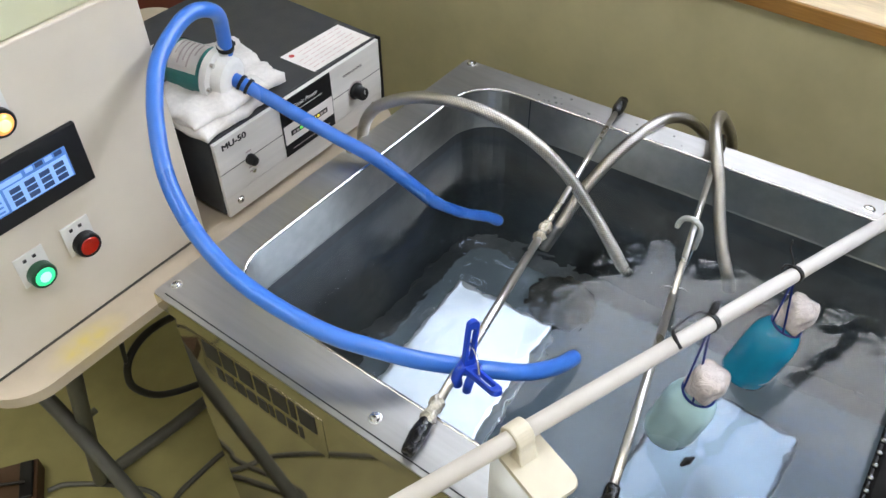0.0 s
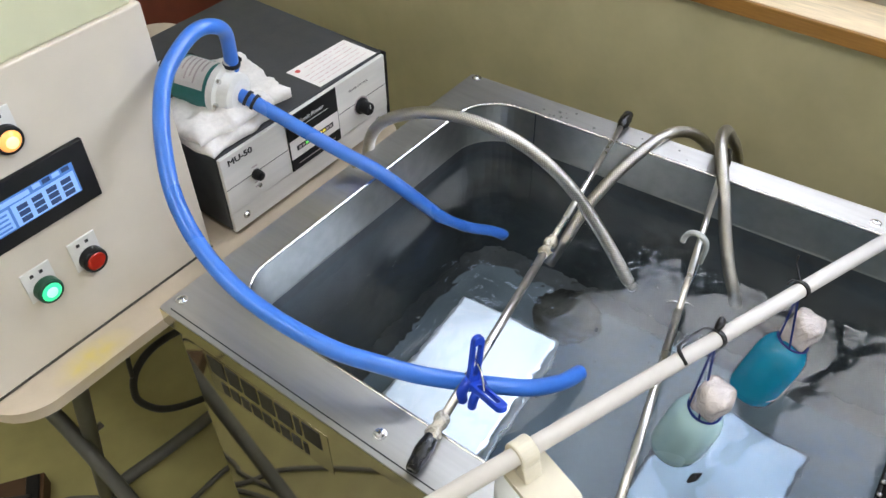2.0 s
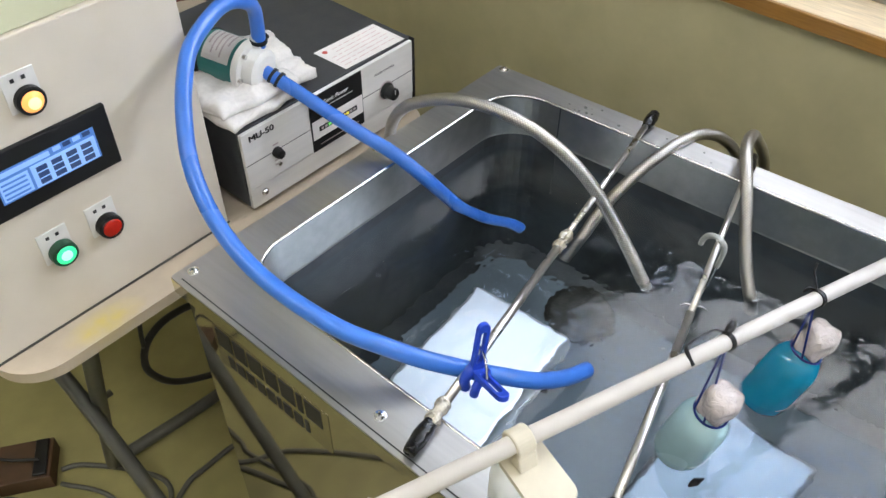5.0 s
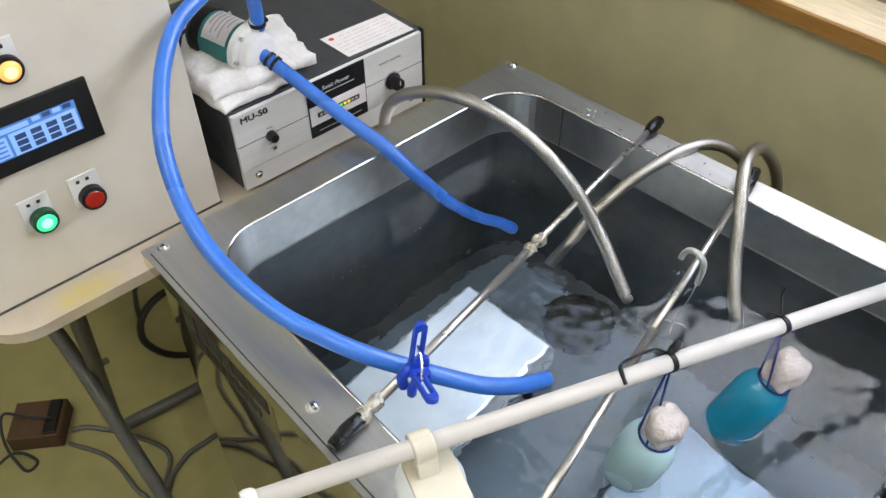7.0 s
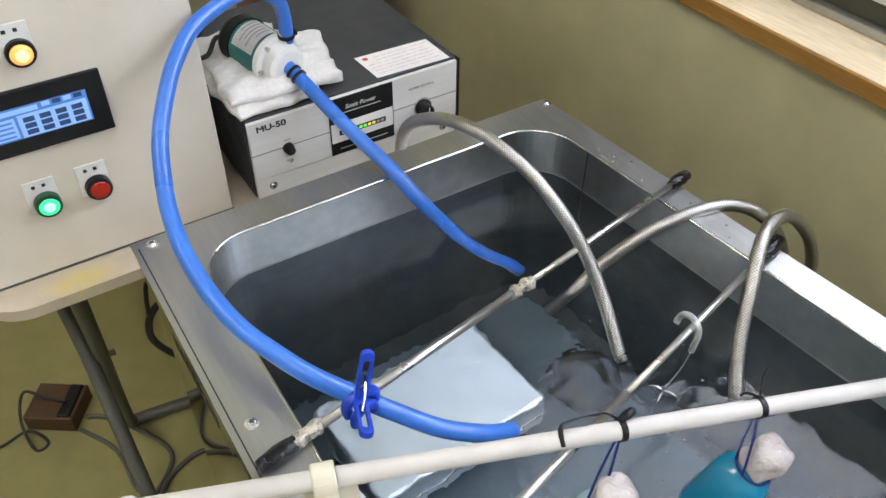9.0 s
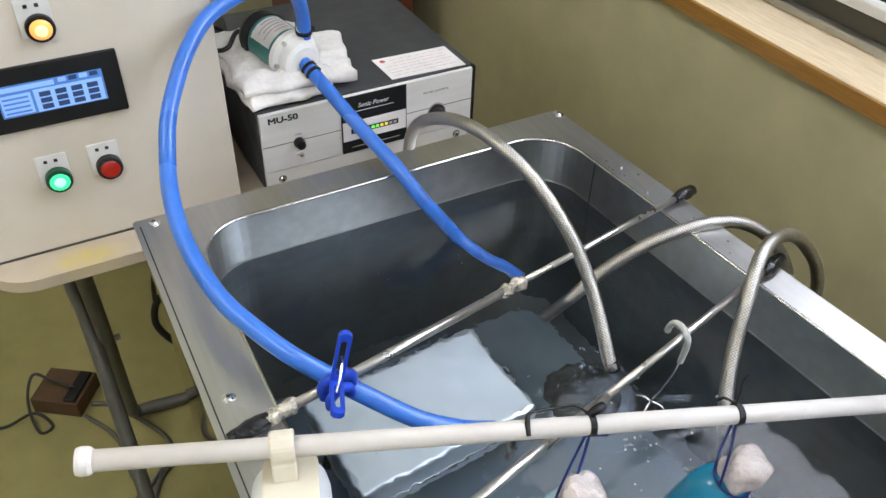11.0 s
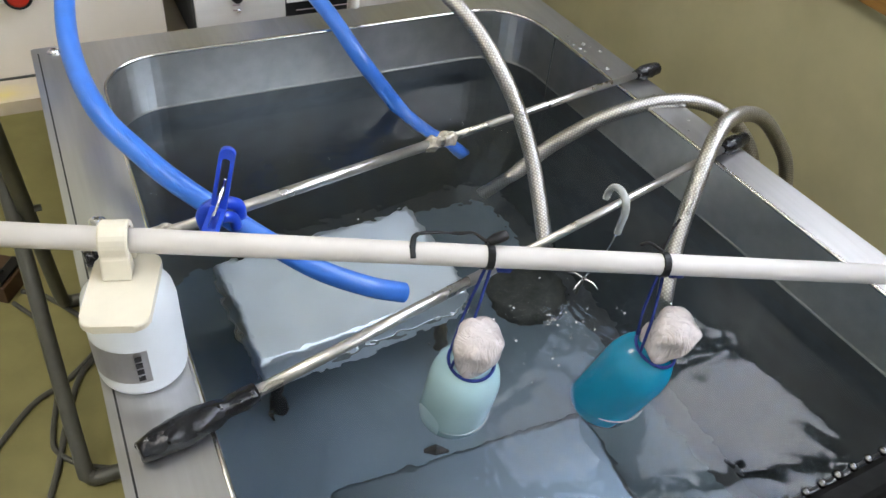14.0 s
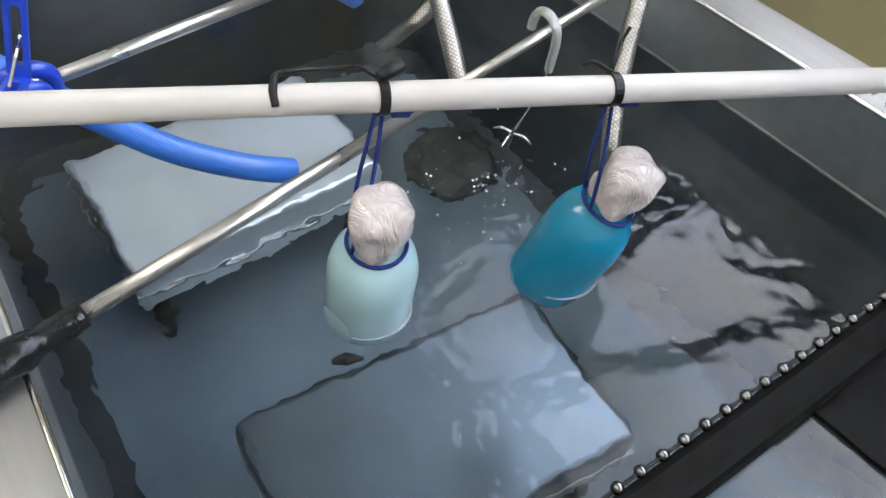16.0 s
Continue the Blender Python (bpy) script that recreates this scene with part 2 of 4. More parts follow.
SILLTOP = mat("pale_wood_sill", (0.78, 0.64, 0.45), 0.4, 0, 0.14, 60, 0.06, stretch=(6, 0.4, 6))
SILLFRONT = mat("varnished_sill_edge", (0.32, 0.16, 0.035), 0.35, 0, 0.14, 60, 0.06, stretch=(6, 0.4, 6), coat=0.3)
ALU = mat("window_aluminium", (0.42, 0.41, 0.38), 0.4, 0.8, 0.05, 60)
ALUDARK = mat("dark_window_panel", (0.06, 0.055, 0.04), 0.4, 0.2, 0.08, 20)
PAPER = mat("white_paper", (0.8, 0.76, 0.74), 0.6, 0, 0.03, 60)
INK = mat("grey_ink", (0.5, 0.42, 0.42), 0.6, 0, 0.05, 60)
LABELINK = mat("pinkish_print", (0.62, 0.42, 0.43), 0.6, 0, 0.05, 60)
GREYINK = mat("dark_grey_print", (0.16, 0.15, 0.15), 0.6, 0, 0.05, 60)
DARKINK = mat("dark_ink", (0.02, 0.02, 0.022), 0.5, 0, 0.05, 60)
REDINK = mat("red_ink", (0.55, 0.08, 0.07), 0.5, 0, 0.05, 60)
WHITEINK = mat("white_ink", (0.75, 0.75, 0.75), 0.5, 0, 0.03, 60)
CLOTH = mat("white_towel", (0.74, 0.71, 0.68), 0.9, 0, 0.06, 180, 0.8, 75)
PUMPGREEN = mat("pump_teal_enamel", (0.02, 0.16, 0.15), 0.35, 0, 0.08, 50, coat=0.2)
PUMPWHITE = mat("pump_white_plastic", (0.74, 0.73, 0.7), 0.4, 0, 0.05, 60, sss=0.1)
LCD = mat("lcd_glass", (0.05, 0.12, 0.3), 0.25, 0, 0, emit=(0.1, 0.27, 0.8), estr=0.54)
LCDLIGHT = mat("lcd_lit_area", (0.2, 0.35, 0.6), 0.25, 0, 0, emit=(0.27, 0.5, 1.0), estr=0.58)
LCDDARK = mat("lcd_dark_block", (0.02, 0.03, 0.08), 0.25, 0, 0, emit=(0.03, 0.075, 0.2), estr=0.6)
GREENLIT = mat("lit_green_lens", (0.02, 0.45, 0.2), 0.2, 0, 0, emit=(0.06, 0.9, 0.38), estr=1.1, coat=0.5)
GREENCORE = mat("lit_green_core", (0.3, 0.7, 0.5), 0.2, 0, 0, emit=(0.35, 1.0, 0.62), estr=1.3)
AMBERLIT = mat("lit_amber_lens", (0.8, 0.35, 0.05), 0.2, 0, 0, emit=(1.0, 0.46, 0.16), estr=1.0, coat=0.5)
AMBERCORE = mat("lit_amber_core", (0.8, 0.6, 0.3), 0.2, 0, 0, emit=(1.0, 0.66, 0.32), estr=1.25)
REDLENS = mat("unlit_red_lens", (0.42, 0.02, 0.012), 0.22, 0, 0.05, 90, coat=0.6)
GREENRING = mat("dark_green_bezel", (0.01, 0.06, 0.03), 0.3, 0, 0.05, 60)
LEDG = mat("led_green", (0.05, 0.5, 0.05), 0.3, 0, 0, emit=(0.2, 1.0, 0.15), estr=1.2)
LEDY = mat("led_yellow", (0.5, 0.4, 0.05), 0.3, 0, 0, emit=(1.0, 0.75, 0.1), estr=1.2)
BROWN = mat("brown_cabinet", (0.13, 0.03, 0.015), 0.45, 0, 0.15, 30, 0.05)
BROWNBOX = mat("brown_box_card", (0.075, 0.038, 0.018), 0.55, 0, 0.15, 30, 0.1)
CLEAR = mat("clear_pvc_tube", (0.75, 0.78, 0.76), 0.15, 0, 0.04, 60, trans=0.65, coat=0.4)
GLASS = mat("window_glass", (1, 1, 1), 0.0, 0, 0, trans=1.0)
WATERM = water_material()
SKYM = sky_backdrop_material()
HEDGE = mat("hedge_leaves", (0.03, 0.035, 0.02), 0.8, 0, 0.3, 40, 0.5)
TUBE = mat("fill_tube", (0.9, 0.9, 0.9), 0.4, 0, 0, emit=(1.0, 0.96, 0.9), estr=5.0)
CONCRETE = mat("outdoor_concrete", (0.45, 0.45, 0.43), 0.8, 0, 0.1, 12, 0.1)


# ---- mesh helpers ----
def mesh_of(name, bm, material, smooth=False):
    me = bpy.data.meshes.new(name)
    bmesh.ops.recalc_face_normals(bm, faces=bm.faces)
    bm.to_mesh(me)
    bm.free()
    for m in material if isinstance(material, (list, tuple)) else [material]:
        me.materials.append(m)
    if smooth:
        for p in me.polygons:
            p.use_smooth = True
    return me


def part(name, bm, material, parent=None, label="", smooth=False):
    ob = new(name, mesh_of(name, bm, material, smooth))
    if parent:
        ob.parent = parent
    if label:
        ob["label"] = label
    return ob


def thing(name, label, category, at=(0, 0, 0), group="", kind=""):
    ob = new(name)
    ob.empty_display_size = 0.02
    ob.location = at
    return tagged(ob, label, category, group, kind)


def box(x0, x1, y0, y1, z0, z1, bevel=0.0, seg=2, bm=None):
    bm = bm or bmesh.new()
    r = bmesh.ops.create_cube(bm, size=1, matrix=Matrix.Translation(((x0 + x1) / 2, (y0 + y1) / 2, (z0 + z1) / 2)) @ Matrix.Diagonal((x1 - x0, y1 - y0, z1 - z0, 1)))
    if bevel:
        edges = list({e for v in r["verts"] for e in v.link_edges})
        bmesh.ops.bevel(bm, geom=edges, offset=bevel, segments=seg, affect="EDGES", profile=0.5)
    return bm


def spline(points, per=6):
    """Points of a smooth curve through the given ones."""
    p = [Vector(q) for q in points]
    p = [2 * p[0] - p[1]] + p + [2 * p[-1] - p[-2]]
    out = []
    for i in range(1, len(p) - 2):
        a, b, c, d = p[i - 1:i + 3]
        for k in range(per):
            t = k / per
            out.append(0.5 * (2 * b + (c - a) * t + (2 * a - 5 * b + 4 * c - d) * t * t + (3 * b - a - 3 * c + d) * t ** 3))
    return out + [p[-2]]


def sweep(points, radius, sides=14, per=6, cap=True, wobble=0.0, bm=None, smooth_path=True):
    """A tube along a smooth path, with UVs in metres. radius: a number, or one for each given point."""
    bm = bm or bmesh.new()
    path = spline(points, per) if smooth_path else [Vector(q) for q in points]
    uv = bm.loops.layers.uv.verify()
    if isinstance(radius, (int, float)):
        rad = [radius] * len(path)
    else:
        s = np.linspace(0, 1, len(path))
        rad = list(np.interp(s, np.linspace(0, 1, len(radius)), radius))
    rings, up, dist = [], None, 0.0
    lens = []
    for i, p in enumerate(path):
        t = (path[min(i + 1, len(path) - 1)] - path[max(i - 1, 0)]).normalized()
        if up is None:
            up = t.orthogonal().normalized()
        up = (up - t * up.dot(t)).normalized()
        side = t.cross(up)
        if i:
            dist += (p - path[i - 1]).length
        lens.append(dist)
        ring = []
        for k in range(sides):
            a = 2 * math.pi * k / sides
            r = rad[i]
            q = p + (up * math.cos(a) + side * math.sin(a)) * r
            if wobble:
                q += noise.noise_vector(q * 140) * wobble
            ring.append(bm.verts.new(q))
        rings.append(ring)
    for i in range(len(rings) - 1):
        for k in range(sides):
            f = bm.faces.new((rings[i][k], rings[i][(k + 1) % sides], rings[i + 1][(k + 1) % sides], rings[i + 1][k]))
            c = 2 * math.pi * max(rad[i], 1e-5) / sides
            for loop, (u, v) in zip(f.loops, ((k, i), (k + 1, i), (k + 1, i + 1), (k, i + 1))):
                loop[uv].uv = (u * c, lens[v])
    if cap:
        bm.faces.new(rings[0][::-1])
        bm.faces.new(rings[-1])
    return bm


def cyl(a, b, r, sides=20, r2=None, bm=None):
    return sweep([a, b], [r, r if r2 is None else r2], sides, per=1, bm=bm)


def lathe(profile, sides=28, m=None, bm=None, wobble=0.0):
    """A turned form round z: (radius, height) rows from the bottom up."""
    bm = bm or bmesh.new()
    m = m or Matrix.Identity(4)
    rings = []
    for r, z in profile:
        ring = []
        for k in range(sides):
            q = Vector((r * math.cos(2 * math.pi * k / sides), r * math.sin(2 * math.pi * k / sides), z))
            if wobble:
                q += noise.noise_vector(q * 70) * wobble
            ring.append(bm.verts.new(m @ q))
        rings.append(ring)
    for i in range(len(rings) - 1):
        for k in range(sides):
            bm.faces.new((rings[i][k], rings[i][(k + 1) % sides], rings[i + 1][(k + 1) % sides], rings[i + 1][k]))
    bm.faces.new(rings[0][::-1])
    bm.faces.new(rings[-1])
    return bm


def rounded_rect(x0, x1, y0, y1, r, n=8):
    out = []
    for cx, cy, a0 in ((x1 - r, y1 - r, 0), (x0 + r, y1 - r, 90), (x0 + r, y0 + r, 180), (x1 - r, y0 + r, 270)):
        for k in range(n + 1):
            a = radians(a0 + 90 * k / n)
            out.append((cx + r * math.cos(a), cy + r * math.sin(a)))
    return out


def slab(outline, z0, z1, bm=None, bevel=0.0):
    bm = bm or bmesh.new()
    lo = [bm.verts.new((x, y, z0)) for x, y in outline]
    hi = [bm.verts.new((x, y, z1)) for x, y in outline]
    n = len(outline)
    top, bot = bm.faces.new(hi), bm.faces.new(lo[::-1])
    for k in range(n):
        bm.faces.new((lo[k], lo[(k + 1) % n], hi[(k + 1) % n], hi[k]))
    if bevel:
        bmesh.ops.bevel(bm, geom=list(top.edges) + list(bot.edges), offset=bevel, segments=3, affect="EDGES", profile=0.5)
    return bm


def band(outer, inner, z0, z1, bm=None):
    """A flat ring between two outlines of equal count, of some thickness."""
    bm = bm or bmesh.new()
    n = len(outer)
    vo0, vi0 = [bm.verts.new((x, y, z0)) for x, y in outer], [bm.verts.new((x, y, z0)) for x, y in inner]
    vo1, vi1 = [bm.verts.new((x, y, z1)) for x, y in outer], [bm.verts.new((x, y, z1)) for x, y in inner]
    for k in range(n):
        j = (k + 1) % n
        bm.faces.new((vo1[k], vo1[j], vi1[j], vi1[k]))
        bm.faces.new((vo0[j], vo0[k], vi0[k], vi0[j]))
        bm.faces.new((vo0[k], vo0[j], vo1[j], vo1[k]))
        bm.faces.new((vi0[j], vi0[k], vi1[k], vi1[j]))
    return bm


def lettering(text, size, m, material, parent, name="lettering", bold=0.0, slant=0.0):
    cu = bpy.data.curves.new(name, "FONT")
    cu.body, cu.size, cu.extrude, cu.offset, cu.shear = text, size, 0.0002, bold, slant
    cu.materials.append(material)
    ob = new(name, cu)
    ob.parent = parent
    ob.matrix_local = m
    return ob


def screw(at, r=0.005, up=(0, 0, 1), parent=None, name="screw"):
    m = Matrix.Translation(at) @ Vector((0, 0, 1)).rotation_difference(Vector(up)).to_matrix().to_4x4()
    bm = lathe([(r * 1.35, 0), (r * 1.35, 0.0007), (r * 0.98, 0.0009), (r, 0.0014), (r * 0.75, 0.0032), (r * 0.3, 0.0038)], 20, m)
    o = part(name, bm, CHROME, parent, smooth=False)
    # Dark cross bars on the head stand for the shade in its slots.
    bm = bmesh.new()
    for a in (0, 90):
        b = bmesh.ops.create_cube(bm, size=1, matrix=m @ pose(0, 0, 0.0037, 0, 0, a + 30) @ Matrix.Diagonal((r * 0.9, r * 0.22, 0.0006, 1)))
    part("recess_shade", bm, DARKINK, o)
    return o


# ---- room ----
WX = 0.78          # inner face of the window wall
Y0, Y1, X0 = -3.2, 1.15, -2.6
# Window opening drawn out unseen to the south and up, for more daylight.
WY0, WY1, WZ0, WZ1 = -3.0, 0.62, 0.915, 2.45


def room():
    tagged(part("floor", box(X0 - 0.1, WX + 0.2, Y0 - 0.1, Y1 + 0.1, FLOOR - 0.1, FLOOR), FLOORM), "olive yellow linoleum floor with scuffs", "floor", kind="structure")
    tagged(part("ceiling", box(X0 - 0.1, WX + 0.2, Y0 - 0.1, Y1 + 0.1, CEIL, CEIL + 0.1), CEILM), "plain white painted ceiling", "ceiling", kind="structure")
    # West and south walls are unseen and made off-white to bounce light back.
    tagged(part("wall_west", box(X0 - 0.1, X0, Y0, Y1, FLOOR, CEIL), WHITEWALL), "plain unseen room wall, off-white to bounce fill light", "wall", kind="structure")
    tagged(part("wall_south", box(X0 - 0.1, WX + 0.2, Y0 - 0.1, Y0, FLOOR, CEIL), WHITEWALL), "plain unseen room wall, off-white to bounce fill light", "wall", kind="structure")
    tagged(part("wall_north", box(X0 - 0.1, WX + 0.2, Y1, Y1 + 0.1, FLOOR, CEIL), WALL), "plain olive painted room wall", "wall", kind="structure")
    bm = box(WX, WX + 0.2, Y0, Y1, FLOOR, WZ0 - 0.03)
    box(WX, WX + 0.2, WY1, Y1, WZ0 - 0.03, CEIL, bm=bm)
    box(WX, WX + 0.2, Y0, WY0, WZ0 - 0.03, CEIL, bm=bm)
    box(WX, WX + 0.2, WY0, WY1, WZ1, CEIL, bm=bm)
    tagged(part("wall_east", bm, WALL), "olive painted wall below a wide window", "wall", kind="structure")
    sill = thing("window_sill_board", "pale wooden window sill board with varnished brown front edge", "window sill", kind="structure")
    part("board", box(0.768, 0.858, WY0 - 0.3, 0.66, 0.891, 0.9135, 0.002), SILLTOP, sill)
    part("front_edge", box(0.7615, 0.768, WY0 - 0.3, 0.66, 0.8905, 0.913, 0.0015), SILLFRONT, sill, "glossy varnished brown edge strip")
    win = thing("window_1", "aluminium window with dark lower panel and bright sky behind", "window", kind="structure")
    part("lower_rail", box(0.852, 0.872, WY0, WY1, 0.9137, 0.925, 0.002), ALU, win, "grey aluminium rail")
    part("track", box(0.866, 0.886, WY0, WY1, 0.925, 0.952, 0.001), ALUDARK, win, "dark sash rail")
    part("sash_strip", box(0.862, 0.886, WY0, WY1, 0.952, 0.966, 0.002), PUMPWHITE, win, "white sash strip")
    for y in (WY0 + 0.015, -2.0, -1.0, WY1 - 0.015):
        part("mullion", box(0.86, 0.886, y - 0.016, y + 0.016, 0.966, WZ1, 0.003), ALU, win)
    part("top_rail", box(0.86, 0.886, WY0, WY1, WZ1 - 0.03, WZ1, 0.003), ALU, win)
    for a, b in ((WY0 + 0.031, -2.016), (-1.984, -1.016), (-0.984, WY1 - 0.031)):
        p = part("pane", box(0.872, 0.875, a, b, 0.966, WZ1 - 0.03), GLASS, win)
        p.visible_shadow = False
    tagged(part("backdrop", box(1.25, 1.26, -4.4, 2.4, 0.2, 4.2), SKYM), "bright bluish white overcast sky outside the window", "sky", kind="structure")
    # Unseen hedge, added outside; its top profile shapes the sky reflected in the water.
    bm = bmesh.new()
    tops = []
    for k in range(211):
        y = -4.3 + k * 0.03
        side = min(1.0, max(0.0, (y + 0.16) / 0.36)) * 0.5 + min(1.0, max(0.0, (y - 0.45) / 0.3)) * 0.8
        tops.append((y, 1.39 + side + 0.05 * noise.noise(Vector((y * 3.1, 0.3, 0))) + 0.03 * noise.noise(Vector((y * 14, 2.3, 0)))))
    lo = [[bm.verts.new((x, y, -0.2)) for y, z in tops] for x in (1.14, 1.22)]
    hi = [[bm.verts.new((x, y, z)) for y, z in tops] for x in (1.14, 1.22)]
    for k in range(210):
        bm.faces.new((lo[0][k], lo[0][k + 1], hi[0][k + 1], hi[0][k]))
        bm.faces.new((lo[1][k + 1], lo[1][k], hi[1][k], hi[1][k + 1]))
        bm.faces.new((hi[0][k], hi[0][k + 1], hi[1][k + 1], hi[1][k]))
    tagged(part("hedge", bm, HEDGE), "dark hedge added outside the window, bounding the reflected sky", "hedge", kind="structure")
    # Two unseen ceiling lights, added to fill the room from above.
    lamp = thing("fill_ceiling_light", "long white ceiling light, added unseen to fill the room", "ceiling light", at=(-0.55, -1.15, CEIL), group="ceiling lights")
    part("housing", box(-0.14, 0.14, -0.65, 0.65, -0.05, 0, 0.004), CEILM, lamp)
    for x in (-0.06, 0.06):
        part("tube", cyl((x, -0.6, -0.068), (x, 0.6, -0.068), 0.016, 16), TUBE, lamp, "lit tube of the added ceiling light", smooth=True)
    copy_thing(lamp, Matrix.Translation((-0.95, 0.35, CEIL)))
    for x, y in ((-0.55, -1.15), (-0.95, 0.35)):
        a = new("fill_glow", bpy.data.lights.new("fill_glow", "AREA"))
        a.data.shape, a.data.size, a.data.size_y, a.data.energy, a.data.color = "RECTANGLE", 0.26, 1.25, FILL_LAMP, (1.0, 0.96, 0.92)
        a.location = (x, y, CEIL - 0.095)
        tagged(a, kind="structure")
    tagged(part("ground", box(WX + 0.2, 60, -60, 60, FLOOR - 0.3, FLOOR - 0.2), CONCRETE), "grey outdoor concrete ground", "ground", kind="structure")


# ---- tank ----
TX0, TX1, TY0, TY1 = -0.021, 0.571, -1.02, 0.012        # outer rim
IX0, IX1, IY0, IY1 = 0.035, 0.532, -0.965, -0.031       # opening
TANKBOTTOM = 0.38


def splay(x, y):
    """The wall side of the tank runs a little out of square."""
    return x + max(0.0, x - IX0) / (IX1 - IX0) * (-0.023 - 0.068 * y)


def splayed(bm):
    for v in bm.verts:
        v.co.x = splay(v.co.x, v.co.y)
    return bm


def tank():
    t = thing("ultrasonic_tank", "large rectangular stainless steel tank with flat screwed rim", "tank", at=(0, 0, FLOOR))
    off = Matrix.Translation((0, 0, -FLOOR))

    def tp(name, bm, m, parent=None, label="", smooth=False):
        splayed(bm)
        bmesh.ops.transform(bm, matrix=off if parent is None else Matrix.Identity(4), verts=bm.verts)
        return part(name, bm, m, parent or t, label, smooth)
    inner = rounded_rect(IX0, IX1, IY0, IY1, 0.062, 10)
    outer = []
    for x, y in rounded_rect(TX0, TX1, TY0, TY1, 0.004, 10):
        outer.append((x, y))
    rim = tp("rim", band(outer, inner, RIM - 0.0025, RIM), STEEL, label="brushed steel rim plate")
    # rolled lip round the opening
    lip = [(x, y, RIM - 0.0012) for x, y in rounded_rect(IX0 - 0.0005, IX1 + 0.0005, IY0 - 0.0005, IY1 + 0.0005, 0.0625, 10)]
    tp("lip", sweep(lip + lip[:1], 0.002, 8, cap=False, smooth_path=False), STEEL_POL, label="polished rolled lip", smooth=True)
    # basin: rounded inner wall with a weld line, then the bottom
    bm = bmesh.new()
    # walls below the third ring take a darker steel that stands for shade
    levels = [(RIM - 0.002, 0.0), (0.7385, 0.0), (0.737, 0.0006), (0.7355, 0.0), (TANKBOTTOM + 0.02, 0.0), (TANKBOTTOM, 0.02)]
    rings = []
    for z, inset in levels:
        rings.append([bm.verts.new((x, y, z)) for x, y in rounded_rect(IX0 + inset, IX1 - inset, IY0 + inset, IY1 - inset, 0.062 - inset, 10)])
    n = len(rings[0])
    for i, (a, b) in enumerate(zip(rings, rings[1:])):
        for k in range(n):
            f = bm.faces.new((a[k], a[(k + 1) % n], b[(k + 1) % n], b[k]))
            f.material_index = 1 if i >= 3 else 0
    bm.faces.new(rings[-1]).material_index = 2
    tp("basin", bm, [STEEL_IN, STEEL_DARK, STEEL_BOTTOM], label="dull grey steel basin, underwater shade put into its colour")
    # skirt under the rim and outer panels
    for x0, x1, y0, y1 in ((TX0, TX0 + 0.003, TY0, TY1), (TX1 - 0.003, TX1, TY0, TY1), (TX0 + 0.003, TX1 - 0.003, TY0, TY0 + 0.003), (TX0 + 0.003, TX1 - 0.003, TY1 - 0.003, TY1)):
        tp("skirt", box(x0, x1, y0, y1, RIM - 0.024, RIM - 0.0026), STEEL_POL)
    tp("seam", box(TX0 + 0.0055, TX0 + 0.0068, TY0 + 0.02, TY1 - 0.012, RIM, RIM + 0.0003), DARKINK, label="dark gap along the rim edge")
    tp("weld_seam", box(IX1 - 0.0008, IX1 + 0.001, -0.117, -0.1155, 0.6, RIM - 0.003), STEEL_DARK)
    b0 = 0.008
    panel = tp("side_panel", box(TX0 + b0, TX0 + b0 + 0.003, TY0 + b0, TY1 - b0, 0.2, RIM - 0.0256), PANEL, label="mirror polished steel side panel")
    tp("side_panel", box(TX1 - b0 - 0.003, TX1 - b0, TY0 + b0, TY1 - b0, 0.2, RIM - 0.0256), PANEL)
    tp("end_panel", box(TX0 + b0 + 0.003, TX1 - b0 - 0.003, TY0 + b0, TY0 + b0 + 0.003, 0.2, RIM - 0.0256), PANEL)
    tp("end_panel", box(TX0 + b0 + 0.003, TX1 - b0 - 0.003, TY1 - b0 - 0.003, TY1 - b0, 0.2, RIM - 0.0256), PANEL)
    tp("base_panel", box(TX0 + b0 + 0.003, TX1 - b0 - 0.003, TY0 + b0 + 0.003, TY1 - b0 - 0.003, 0.2, 0.203), STEEL_IN)
    for x in (TX0 + 0.03, TX1 - 0.03):
        for y in (TY0 + 0.03, TY1 - 0.03):
            tp("foot", cyl((x, y, FLOOR), (x, y, 0.2), 0.018), LEG)
    for x, y in ((0, 0), (0.54, 0), (0, -0.279), (0.562, -0.553), (0.561, -0.575), (0, -0.7), (0.285, 0.004), (0.584, -0.9)):
        s = screw((x, y, RIM - FLOOR), parent=t)
    # maker's mark on the side panel as plain dark blocks on a pale strip
    xs = TX0 + b0
    mark = tp("decal", box(xs - 0.0006, xs, -0.218, -0.034, 0.686, 0.757), DECAL, label="dull silver maker's decal")
    y = -0.040
    for w in (0.024, 0.02, 0.022, 0.02, 0.022, 0.008, 0.024):
        tp("block", box(xs - 0.0012, xs - 0.0006, y - w, y, 0.722, 0.752), DARKINK)
        y -= w + 0.0045
    y = -0.052
    for w in (0.01, 0.013, 0.013, 0.013, 0.013, 0.006, 0.013, 0.013, 0.006):
        tp("block", box(xs - 0.0012, xs - 0.0006, y - w, y, 0.692, 0.712), DARKINK)
        y -= w + 0.004
    return t


def water():
    bm = bmesh.new()
    o = rounded_rect(IX0 - 0.012, IX1 + 0.012, IY0 - 0.012, IY1 + 0.012, 0.05, 8)
    bm.faces.new([bm.verts.new((splay(x, y), y, 0)) for x, y in o])
    w = part("water", bm, WATERM)
    w.location = (0, 0, WATER)
    w.visible_shadow = False
    return tagged(w, "clear rippling water filling the steel tank", "water", kind="structure")


